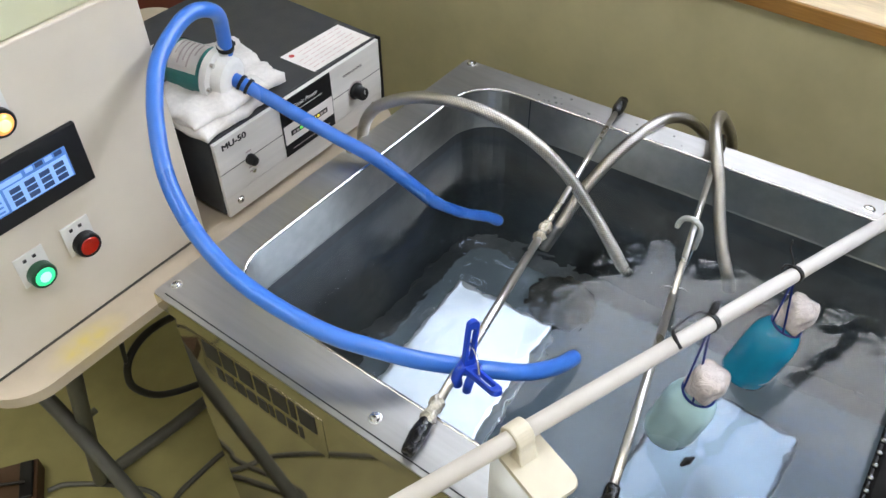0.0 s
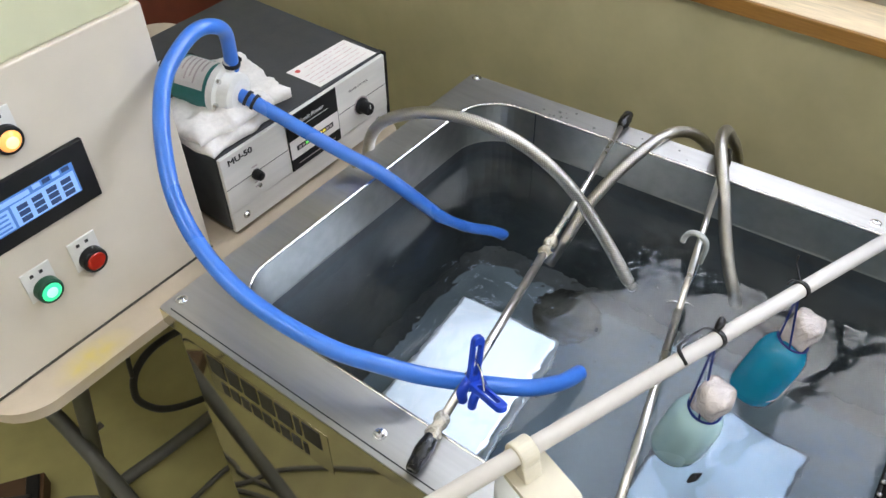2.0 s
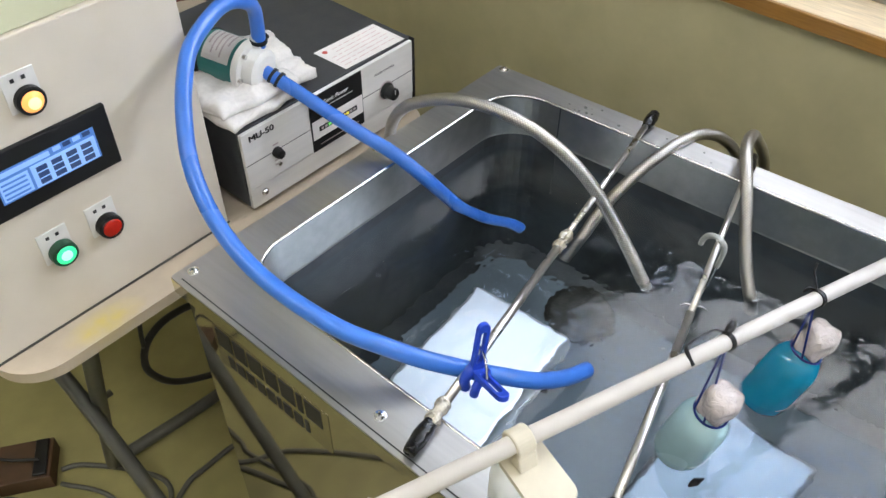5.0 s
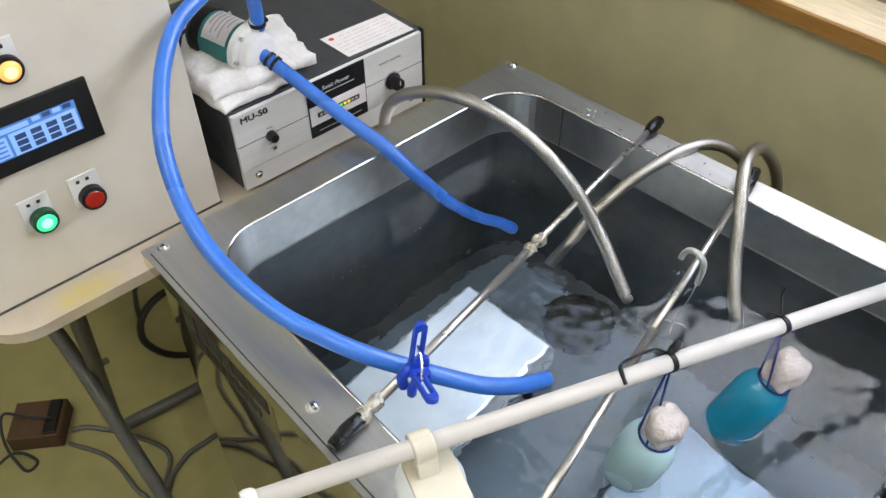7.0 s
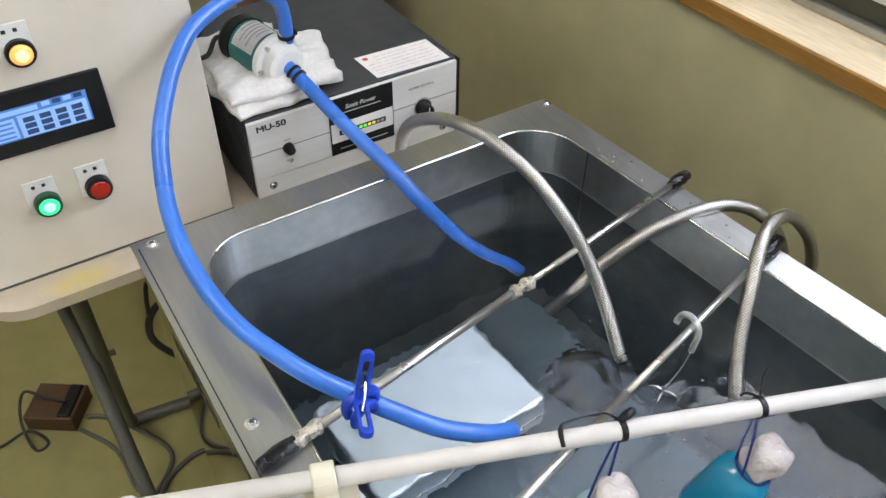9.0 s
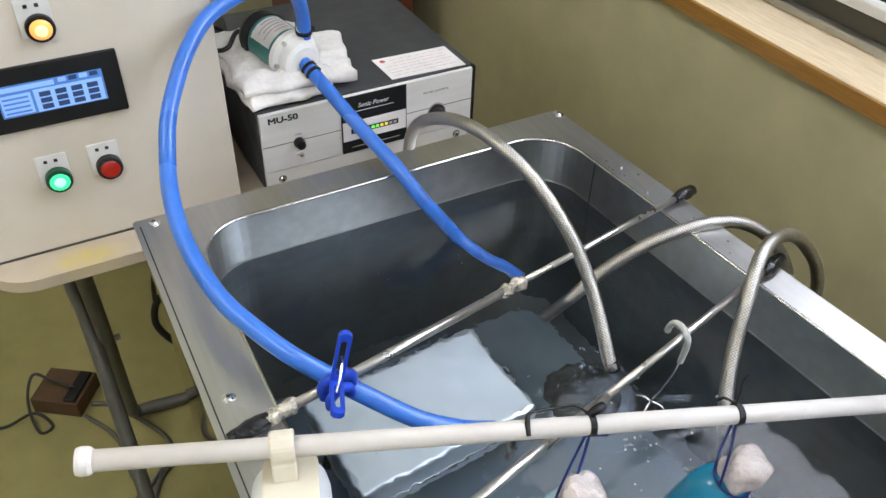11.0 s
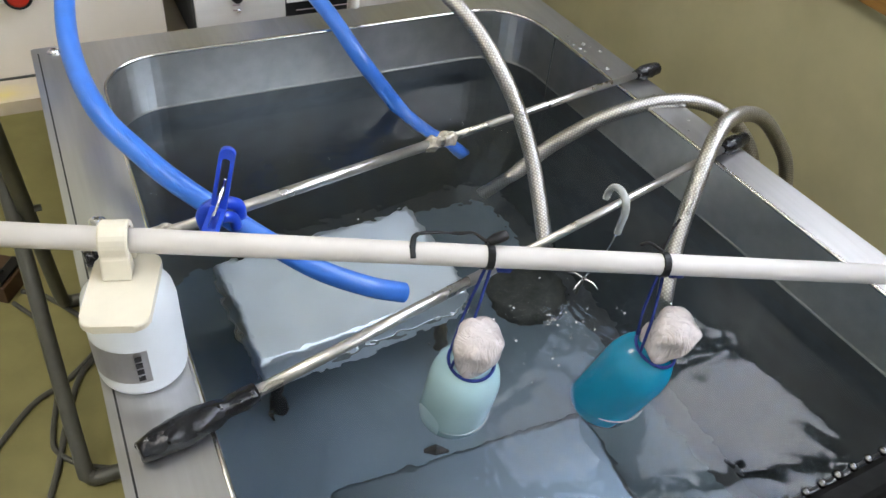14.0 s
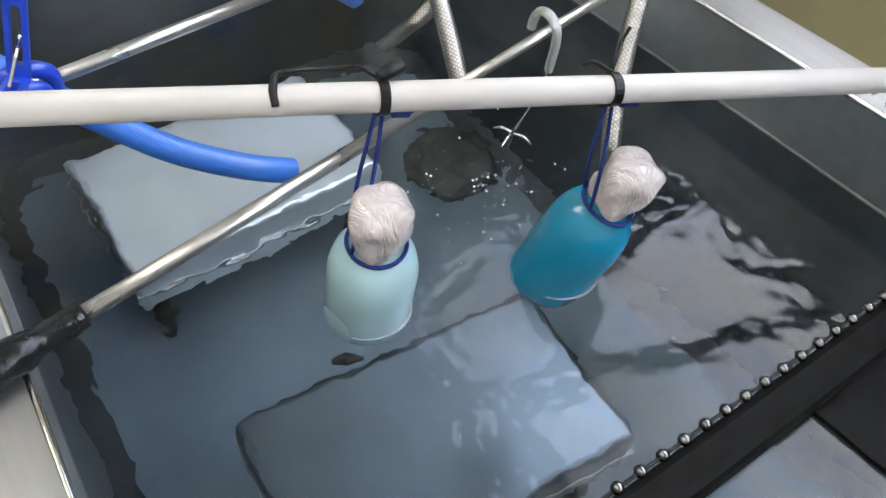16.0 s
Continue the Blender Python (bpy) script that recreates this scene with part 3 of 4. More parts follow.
def transducer(x0, x1, y0, y1, z1, turn, label, steel):
    cx, cy = (x0 + x1) / 2, (y0 + y1) / 2
    t = thing("submerged_transducer", label, "transducer", at=(cx, cy, TANKBOTTOM), group="submerged transducers")
    t.rotation_euler = (0, 0, radians(turn))
    w, d, h = (x1 - x0) / 2, (y1 - y0) / 2, z1 - TANKBOTTOM
    part("housing", box(-w, w, -d, d, h - 0.062, h, 0.006, 3), steel, t)
    part("seam", box(-w - 0.001, w + 0.001, -d - 0.001, d + 0.001, h - 0.04, h - 0.037), STEEL_IN, t)
    for sx in (-1, 1):
        for sy in (-1, 1):
            part("foot", cyl((sx * (w - 0.02), sy * (d - 0.02), 0), (sx * (w - 0.02), sy * (d - 0.02), h - 0.061), 0.008), BLACK, t)
    return t


# ---- table and devices ----
def table():
    t = thing("folding_table", "beige laminate folding table with yellow stain and grey legs", "table", at=(0, 0, 0))
    o = rounded_rect(-0.192, 0.486, 0.079, 0.68, 0.06, 10)
    part("tabletop", slab(o, 0.6905, 0.7065, bevel=0.004), TABLE, t)
    r = 0.0112
    f = FLOOR + r
    part("leg", sweep([(-0.118, 0.44, 0.691), (-0.112, 0.3, 0.541), (-0.105, 0.219, 0.453), (-0.1, -0.012, 0.2), (-0.094, -0.042, f + 0.003), (-0.06, -0.047, f), (0.1, -0.047, f), (0.38, -0.047, f)], r, 14, 8), LEG, t, smooth=True)
    part("leg", sweep([(-0.09, 0.128, 0.691), (-0.089, 0.16, 0.61), (-0.088, 0.219, 0.453), (-0.087, 0.308, 0.206), (-0.08, 0.328, f + 0.003), (-0.045, 0.326, f), (0.11, 0.31, f), (0.38, 0.3, f)], r, 14, 8), LEG, t, smooth=True)
    part("leg", sweep([(0.38, 0.44, 0.691), (0.38, 0.3, 0.541), (0.38, 0.219, 0.453), (0.38, -0.012, 0.2), (0.38, -0.042, f)], r, 14, 8), LEG, t, smooth=True)
    part("leg", sweep([(0.41, 0.128, 0.691), (0.41, 0.16, 0.61), (0.41, 0.219, 0.453), (0.41, 0.308, 0.206), (0.41, 0.328, f)], r, 14, 8), LEG, t, smooth=True)
    part("bolt", cyl((-0.108, 0.219, 0.453), (-0.068, 0.219, 0.453), 0.005), LEG, t)
    return t


def indicator(name, x, z, kind, parent):
    yf = 0.122
    p = part("name_plate", box(x - 0.0195, x + 0.0145, yf - 0.002, yf, z - 0.01, z + 0.031, 0.0005), PUMPWHITE, parent)
    for dx in (-0.0085, 0.0025):
        part("mark", box(x + dx - 0.002, x + dx + 0.002, yf - 0.0024, yf - 0.002, z + 0.0215, z + 0.0255), DARKINK, p)
    m = pose(x, yf - 0.002, z, 90, 0, 0)
    ring = {"green": GREENRING, "amber": BLACK, "red": BLACK}[kind]
    depth = 0.011 if kind != "amber" else 0.008
    s = part("bezel", lathe([(0.0148, 0), (0.0148, depth - 0.002), (0.0138, depth), (0.0112, depth), (0.0112, depth - 0.002)], 28, m), ring, parent, smooth=False)
    lens = {"green": GREENLIT, "amber": AMBERLIT, "red": REDLENS}[kind]
    top = 0.004 if kind == "amber" else 0.001
    part("lens", lathe([(0.0112, depth - 0.003), (0.0112, depth), (0.009, depth + top * 0.6), (0.004, depth + top)], 28, m), lens, s, kind + " lens", smooth=True)
    if kind != "red":
        part("core", lathe([(0.0066, depth + top * 0.4), (0.006, depth + top + 0.0006), (0.002, depth + top + 0.0009)], 20, m), GREENCORE if kind == "green" else AMBERCORE, s, smooth=True)


def control_box():
    c = thing("control_box", "cream enamelled control box with touch screen and lamps", "control box")
    part("body", box(-0.188, 0.128, 0.122, 0.5, 0.707, 1.052, 0.002), BOXCREAM, c)
    part("upper_body", box(-0.188, 0.12, 0.126, 0.5, 1.0525, 1.4, 0.003), BOXTOP, c, "pale yellow upper housing")
    part("bottom_edge", box(-0.188, 0.129, 0.1205, 0.122, 0.707, 0.7095), LEG, c)
    bz = part("screen_bezel", box(-0.129, 0.016, 0.116, 0.122, 0.877, 0.951, 0.0015), BLACK, c, "black touch panel frame")
    sx0, sx1, sz0, sz1 = -0.1125, -0.0035, 0.8955, 0.9325
    part("display", box(sx0, sx1, 0.1155, 0.1162, sz0, sz1), LCD, bz, "lit blue display")
    yb = 0.1152
    part("title_bar", box(sx0 + 0.002, sx1 - 0.05, yb, 0.1155, sz1 - 0.0075, sz1 - 0.002), LCDLIGHT, bz)
    for i in range(4):
        part("tab", box(sx1 - 0.046 + i * 0.011, sx1 - 0.0375 + i * 0.011, yb, 0.1155, sz1 - 0.006, sz1 - 0.001), LCDLIGHT if i % 2 == 0 else LCDDARK, bz)
    part("list_area", box(sx0 + 0.002, sx0 + 0.033, yb, 0.1155, sz0 + 0.002, sz0 + 0.026), LCDLIGHT, bz)
    for i in range(4):
        part("list_line", box(sx0 + 0.004, sx0 + 0.03, yb - 0.0003, yb, sz0 + 0.004 + i * 0.0055, sz0 + 0.0062 + i * 0.0055), LCD, bz)
    part("grid_area", box(sx0 + 0.036, sx1 - 0.002, yb, 0.1155, sz0 + 0.001, sz0 + 0.0275), LCDLIGHT, bz)
    for i in range(4):
        for j in range(3):
            part("block", box(sx0 + 0.041 + i * 0.0165, sx0 + 0.0525 + i * 0.0165, yb - 0.0003, yb, sz0 + 0.003 + j * 0.0075, sz0 + 0.0088 + j * 0.0075), LCDDARK, bz)
    c.location = (0, 0.006, 0)
    indicator("green", -0.079, 0.807, "green", c)
    indicator("red", -0.022, 0.808, "red", c)
    indicator("amber", -0.0505, 0.988, "amber", c)
    return c


def generator():
    """The ultrasonic generator: charcoal shell, bright front panel, meter, knobs."""
    g = thing("ultrasonic_generator", "charcoal grey generator with pale front panel and black meter", "generator")
    x0, x1, y0, y1, z0, z1 = 0.161, 0.469, 0.113, 0.42, 0.7145, 0.836
    part("shell", box(x0 - 0.002, x1 + 0.003, y0 + 0.006, y1, z0 + 0.004, z1, 0.0012), GENDARK, g, "charcoal enamelled sheet shell")
    part("edge_trim", box(x1 + 0.0005, x1 + 0.0045, y0 - 0.001, y0 + 0.012, z0, z1, 0.001), BLACK, g)
    part("front_panel", box(x0, x1, y0, y0 + 0.006, 0.7475, z1 - 0.003, 0.0008), GENFACE, g, "pale brushed front panel")
    part("lower_panel", box(x0, x1, y0 + 0.001, y0 + 0.007, z0 + 0.001, 0.7465, 0.0008), GENFACE, g)
    for a, b in ((x0, 0.2695), (0.3665, x1)):
        part("panel_seam", box(a, b, y0 - 0.0003, y0, 0.7855, 0.7863), DARKINK, g)
    m = part("meter", box(0.27, 0.366, y0 - 0.0015, y0, 0.7475, 0.8325, 0.0005), BLACK, g, "black meter plate")
    yy = y0 - 0.0015
    part("scale_strip", box(0.2715, 0.3645, yy - 0.0004, yy, 0.7665, 0.7955), PAPER, m)
    part("led_window", box(0.283, 0.353, yy - 0.0008, yy - 0.0004, 0.7765, 0.784), DARKINK, m)
    for i in range(10):
        lit = LEDG if i in (4, 5) else LEDY if i in (6, 7) else INK
        if i < 3:
            lit = LEDG if i == 2 else INK
        part("led", box(0.2862 + i * 0.0066, 0.2905 + i * 0.0066, yy - 0.0012, yy - 0.0008, 0.7785, 0.782), lit, m)
    face = lambda x, z, y=yy: pose(x, y - 0.0002, z, 90, 0, 0)
    lettering("Sonic Power", 0.0088, face(0.294, 0.8145), WHITEINK, m, slant=0.25)
    part("caption_bar", box(0.291, 0.347, yy - 0.0003, yy, 0.809, 0.8098), WHITEINK, m)
    part("caption_bar", box(0.283, 0.355, yy - 0.0003, yy, 0.755, 0.7562), INK, m)
    t = lettering("MU-50", 0.0118, face(0.171, 0.8185, y0) @ Matrix.Diagonal((1.22, 1, 1, 1)), DARKINK, g)
    for dx, dz in ((0.0004, 0.0), (0.0008, 0.0001), (0.0004, 0.0004), (0.0008, -0.0002)):
        lettering("MU-50", 0.0118, face(0.171 + dx, 0.8185 + dz, y0 - 0.0001) @ Matrix.Diagonal((1.22, 1, 1, 1)), DARKINK, g)
    lettering("POWER CONTROL", 0.0046, face(0.392, 0.8095, y0), GREYINK, g)
    kx, kz = 0.413, 0.7775
    part("dial_ring", lathe([(0.0145, 0), (0.0145, 0.0004), (0.013, 0.0005)], 28, pose(kx, y0, kz, 90)), INK, g)
    k = part("knob", lathe([(0.0125, 0), (0.0125, 0.003), (0.0098, 0.005), (0.0092, 0.0165), (0.0078, 0.018), (0.002, 0.018)], 20, pose(kx, y0 - 0.0005, kz, 90)), BLACK, g, "black control knob")
    part("pointer", box(kx - 0.0006, kx + 0.0006, y0 - 0.0192, y0 - 0.0184, kz + 0.001, kz + 0.008), WHITEINK, k)
    part("switch_button", lathe([(0.0075, 0), (0.0075, 0.004), (0.006, 0.011), (0.003, 0.0125)], 16, pose(0.21, y0, 0.7835, 90)), BLACK, g, "black push switch")
    for dz in (0.012, -0.0125, -0.019):
        part("mark", box(0.2055, 0.2145, y0 - 0.0003, y0, 0.7825 + dz, 0.7845 + dz), INK, g)
    part("terminal", lathe([(0.003, 0), (0.003, 0.003), (0.001, 0.004)], 12, pose(0.2115, y0, 0.764, 90)), CHROME, g)
    for x in (x0 + 0.02, x1 - 0.02):
        for y in (y0 + 0.03, y1 - 0.02):
            part("foot", cyl((x, y, 0.7066), (x, y, z0 + 0.005), 0.009, 16), RUBBER, g, "black rubber foot")
    for x in (0.183, 0.447):
        o = screw((x, y0 + 0.001, 0.7325), 0.0042, (0, -1, 0), g)
    return g


def paper_label():
    p = thing("warning_label", "white printed paper label with red mark on the generator", "label")
    part("sheet", slab([(0.349, 0.187), (0.351, 0.1245), (0.462, 0.1205), (0.4615, 0.183)], 0.8361, 0.8365), PAPER, p)
    part("stamp", lathe([(0.004, 0), (0.004, 0.0003)], 16, Matrix.Translation((0.36, 0.176, 0.8366))), REDINK, p)
    rng = random.Random(4)
    for i in range(6):
        x = 0.372 if i < 2 else 0.357
        while x < 0.45:
            w = rng.uniform(0.006, 0.02)
            part("text_bar", box(x, min(x + w, 0.455), 0.132 + (5 - i) * 0.0085, 0.1329 + (5 - i) * 0.0085, 0.8366, 0.83675), LABELINK, p)
            x += w + 0.003
    return p


def towel():
    """A crumpled folded cloth in three lumpy layers."""
    t = thing("folded_towel", "crumpled folded white towel on top of the generator", "towel")
    rng = random.Random(7)
    layers = [(0.15, 0.262, 0.116, 0.3, 0.8365, 0.85, 4), (0.154, 0.272, 0.124, 0.31, 0.849, 0.864, -3), (0.205, 0.318, 0.138, 0.27, 0.838, 0.858, -14)]
    for i, (a, b, c, d, z0, z1, turn) in enumerate(layers):
        bm = bmesh.new()
        nx, ny = 26, 30
        mid = Matrix.Translation(((a + b) / 2, (c + d) / 2, 0)) @ pose(0, 0, 0, 0, 0, turn)
        grid = {}
        for s, zz in ((1, z1), (0, z0)):
            for ix in range(nx + 1):
                for iy in range(ny + 1):
                    u, v = ix / nx * 2 - 1, iy / ny * 2 - 1
                    edge = max(abs(u), abs(v))
                    fall = (1 - edge ** 8)
                    x, y = u * (b - a) / 2, v * (d - c) / 2
                    q = Vector((x * 28, y * 28, i * 5.0))
                    f = Vector((q.x * 0.6 + q.y * 0.5, q.y * 1.9 - q.x * 0.7, q.z))
                    h = noise.noise(q) * 0.005 + (0.5 - abs(noise.noise(f * 0.9))) * 0.009 + (0.5 - abs(noise.noise(f * 2.3))) * 0.0055
                    z = (z0 + z1) / 2 + (zz - (z0 + z1) / 2) * (0.25 + 0.75 * fall) + (h if s else 0)
                    w = noise.noise_vector(Vector((x * 30, y * 30, i * 3.0))) * 0.01
                    grid[s, ix, iy] = bm.verts.new(mid @ Vector((x + w.x, y + w.y, z)))
        for ix in range(nx):
            for iy in range(ny):
                bm.faces.new((grid[1, ix, iy], grid[1, ix + 1, iy], grid[1, ix + 1, iy + 1], grid[1, ix, iy + 1]))
                bm.faces.new((grid[0, ix, iy + 1], grid[0, ix + 1, iy + 1], grid[0, ix + 1, iy], grid[0, ix, iy]))
        loop = [(ix, 0) for ix in range(nx)] + [(nx, iy) for iy in range(ny)] + [(ix, ny) for ix in range(nx, 0, -1)] + [(0, iy) for iy in range(ny, 0, -1)]
        for p, q in zip(loop, loop[1:] + loop[:1]):
            bm.faces.new((grid[0, p[0], p[1]], grid[0, q[0], q[1]], grid[1, q[0], q[1]], grid[1, p[0], p[1]]))
        part("fold", bm, CLOTH, t, smooth=True)
    return t


def pump():
    p = thing("circulation_pump", "small teal magnet pump with white head and label on towel", "pump")
    a, b = Vector((0.2145, 0.234, 0.8805)), Vector((0.239, 0.147, 0.8735))
    d = (b - a).normalized()
    m = Matrix.Translation(a) @ Vector((0, 0, 1)).rotation_difference(d).to_matrix().to_4x4() @ Matrix.Diagonal((1.06, 1.06, 1.13, 1))
    L = (b - a).length / 1.13
    part("motor", lathe([(0.0285, 0.006), (0.0295, 0.008), (0.0295, 0.05), (0.0275, 0.052)], 36, m), PUMPGREEN, p, "teal motor housing", smooth=False)
    part("end_cap", lathe([(0.02, -0.016), (0.0285, -0.012), (0.0312, -0.006), (0.0312, 0.0075), (0.028, 0.0075)], 36, m), BLACK, p, "black end cap")
    h = part("pump_head", lathe([(0.031, 0.052), (0.0325, 0.0535), (0.0325, 0.061), (0.026, 0.063), (0.0255, 0.076), (0.02, 0.0795), (0.0125, 0.0805)], 36, m), PUMPWHITE, p, "white plastic pump head")
    for k in range(6):
        an = radians(60 * k + 20)
        part("bolt", cyl(m @ Vector((0.0285 * math.cos(an), 0.0285 * math.sin(an), 0.06)), m @ Vector((0.0285 * math.cos(an), 0.0285 * math.sin(an), 0.0655)), 0.0032, 8), CHROME, h)
    part("inlet", cyl(m @ Vector((0, 0, 0.076)), m @ Vector((0, 0, L - 0.004)), 0.0082, 18), PUMPWHITE, h)
    o = Vector((0.242, 0.166, 0.884))
    part("outlet", cyl(o + Vector((-0.006, 0.004, -0.012)), o + Vector((0.006, 0.0, 0.03)), 0.0092, 18), PUMPWHITE, h)
    # label wrapped over the upper side of the motor
    bm = bmesh.new()
    rows = []
    q = m.to_3x3().inverted() @ Vector((-0.25, -0.35, 0.9))
    mid = math.atan2(q.y, q.x)
    for i in range(9):
        an = mid + radians(-46 + 92 * i / 8)
        rows.append([bm.verts.new(m @ Vector((0.0298 * math.cos(an), 0.0298 * math.sin(an), z))) for z in (0.012, 0.047)])
    for r, s in zip(rows, rows[1:]):
        bm.faces.new((r[0], r[1], s[1], s[0]))
    bmesh.ops.solidify(bm, geom=bm.faces[:], thickness=0.0003)
    lb = part("label_sticker", bm, PAPER, p, "white rating label")
    for i in range(5):
        bm = bmesh.new()
        z0 = 0.0165 + 0.0058 * i
        ends = []
        for k in range(6):
            an = mid + radians(-36 + (46, 66, 58, 70, 40)[i] * k / 5)
            ends.append([bm.verts.new(m @ Vector((0.0305 * math.cos(an), 0.0305 * math.sin(an), z))) for z in (z0, z0 + 0.002)])
        for r, e in zip(ends, ends[1:]):
            bm.faces.new((r[0], r[1], e[1], e[0]))
        part("text_bar", bm, INK, lb)
    part("power_cord", sweep([m @ Vector((0.0, -0.0, -0.004)), m @ Vector((-0.01, -0.004, -0.02)), (0.182, 0.25, 0.884), (0.165, 0.236, 0.872), (0.15, 0.245, 0.868), (0.147, 0.275, 0.876), (0.165, 0.31, 0.87), (0.19, 0.35, 0.842), (0.2, 0.4, 0.841)], 0.0032, 10), RUBBER, p, smooth=True)
    return p


def zip_band(center, axis, r, parent, w=0.004, name="clamp"):
    ax = Vector(axis).normalized()
    c = Vector(center)
    m = Matrix.Translation(c) @ Vector((0, 0, 1)).rotation_difference(ax).to_matrix().to_4x4()
    bm = lathe([(r * 0.9, -w / 2), (r, -w / 2), (r, w / 2), (r * 0.9, w / 2)], 20, m)
    o = part(name, bm, BLACK, parent, "black cable tie")
    bmb = bmesh.new()
    bmesh.ops.create_cube(bmb, size=1, matrix=m @ Matrix.Translation((r + 0.001, 0, 0)) @ Matrix.Diagonal((0.004, 0.006, w * 1.2, 1)))
    part("buckle", bmb, BLACK, o)
    return o


def hoses():
    h = thing("blue_hose", "long blue hose looping from the pump over the tank", "hose", group="blue hoses")
    pts = [(0.2475, 0.1665, 0.9), (0.2465, 0.162, 0.93), (0.238, 0.152, 0.96), (0.218, 0.141, 0.98), (0.1946, 0.1382, 0.988), (0.1672, 0.1324, 0.985), (0.12, 0.1085, 0.976), (0.086, 0.0805, 0.956), (0.062, 0.0545, 0.932), (0.042, 0.0255, 0.908), (0.029, -0.0075, 0.886), (0.019, -0.0475, 0.872), (0.014, -0.0895, 0.861), (0.0137, -0.1316, 0.8545), (0.0174, -0.1747, 0.85), (0.0257, -0.2119, 0.844), (0.04, -0.246, 0.838), (0.059, -0.276, 0.826), (0.087, -0.301, 0.806), (0.119, -0.326, 0.784), (0.154, -0.349, 0.761), (0.193, -0.363, 0.741), (0.225, -0.366, 0.725)]
    part("tube", sweep(pts, 0.0089, 20, 6, cap=False), BLUE, h, smooth=True)
    e, e2 = Vector(pts[-1]), Vector(pts[-2])
    d = (e - e2).normalized()
    # Dark plug puts the shade of the open bore into colour.
    part("bore_shade", cyl(e - d * 0.012, e + d * 0.0005, 0.0072, 18), STRING, h, "dark plug for the shade inside the hose end")
    zip_band((0.247, 0.1645, 0.909), (-0.02, -0.1, 0.5), 0.011, h)
    h2 = thing("blue_hose", "short straight blue hose running from pump into water", "hose", group="blue hoses")
    part("tube", sweep([(0.237, 0.155, 0.876), (0.2465, 0.108, 0.8625), (0.258, 0.053, 0.844), (0.27, 0.012, 0.827), (0.281, -0.033, 0.8125), (0.297, -0.068, 0.784), (0.319, -0.079, 0.751), (0.34, -0.089, 0.721), (0.36, -0.118, 0.696), (0.38, -0.14, 0.681), (0.394, -0.152, 0.662)], 0.0088, 20, 6, cap=True), BLUE, h2, smooth=True)
    zip_band((0.2405, 0.138, 0.8715), (0.1, -0.28, -0.14), 0.0108, h2)
    zip_band((0.2425, 0.128, 0.8688), (0.1, -0.28, -0.14), 0.0108, h2)
    for label, pts in (
        ("braided steel hose arching over the far rim into water", [(0.323, 0.03, 0.66), (0.323, 0.026, 0.74), (0.323, 0.019, 0.79), (0.323, 0.008, 0.826), (0.3274, -0.0148, 0.8539), (0.336, -0.061, 0.8788), (0.3446, -0.1082, 0.8886), (0.3526, -0.1532, 0.8863), (0.3648, -0.1896, 0.871), (0.374, -0.222, 0.85), (0.384, -0.25, 0.821), (0.3902, -0.2784, 0.7862), (0.3886, -0.3092, 0.7536), (0.383, -0.342, 0.72), (0.384, -0.347, 0.712)]),
        ("braided steel hose lying over the wall side rim", [(0.372, -0.2365, 0.683), (0.385, -0.238, 0.697), (0.4, -0.24, 0.714), (0.436, -0.245, 0.747), (0.463, -0.253, 0.769), (0.489, -0.261, 0.786), (0.517, -0.27, 0.798), (0.554, -0.279, 0.804), (0.593, -0.29, 0.799), (0.624, -0.307, 0.781), (0.648, -0.325, 0.745), (0.658, -0.333, 0.69), (0.66, -0.336, 0.5), (0.66, -0.336, 0.3)]),
        ("braided steel hose looping steeply over the wall side rim", [(0.444, -0.457, 0.69), (0.4482, -0.4482, 0.7176), (0.4594, -0.4324, 0.7402), (0.478, -0.413, 0.77), (0.497, -0.397, 0.798), (0.518, -0.38, 0.82), (0.544, -0.364, 0.831), (0.576, -0.352, 0.828), (0.6108, -0.3458, 0.8144), (0.6456, -0.3436, 0.7848), (0.674, -0.35, 0.745), (0.684, -0.358, 0.69), (0.687, -0.363, 0.55), (0.687, -0.363, 0.3)])):
        b = thing("braided_hose", label, "hose", group="braided hoses")
        part("tube", sweep(pts, 0.0076, 18, 7), BRAID, b, smooth=True)
        e, e2 = Vector(pts[-1] if "arching" in label else pts[0]), Vector(pts[-2] if "arching" in label else pts[1])
        d = (e - e2).normalized()
        if "arching" in label:
            part("end_fitting", cyl(e - d * 0.01, e + d * 0.003, 0.0078, 16), STEEL_POL, b, "steel end ferrule")


def on(a, b, x):
    return Vector(a) + (Vector(b) - Vector(a)) * ((x - a[0]) / (b[0] - a[0]))


ROD1 = ((0.575, -0.224, 0.8075), (-0.014, -0.328, 0.807))
ROD2 = ((0.578, -0.363, 0.8075), (-0.008, -0.507, 0.807))
PIPE = ((-0.115, -0.385, 0.9125), (0.775, -0.667, 0.8175))


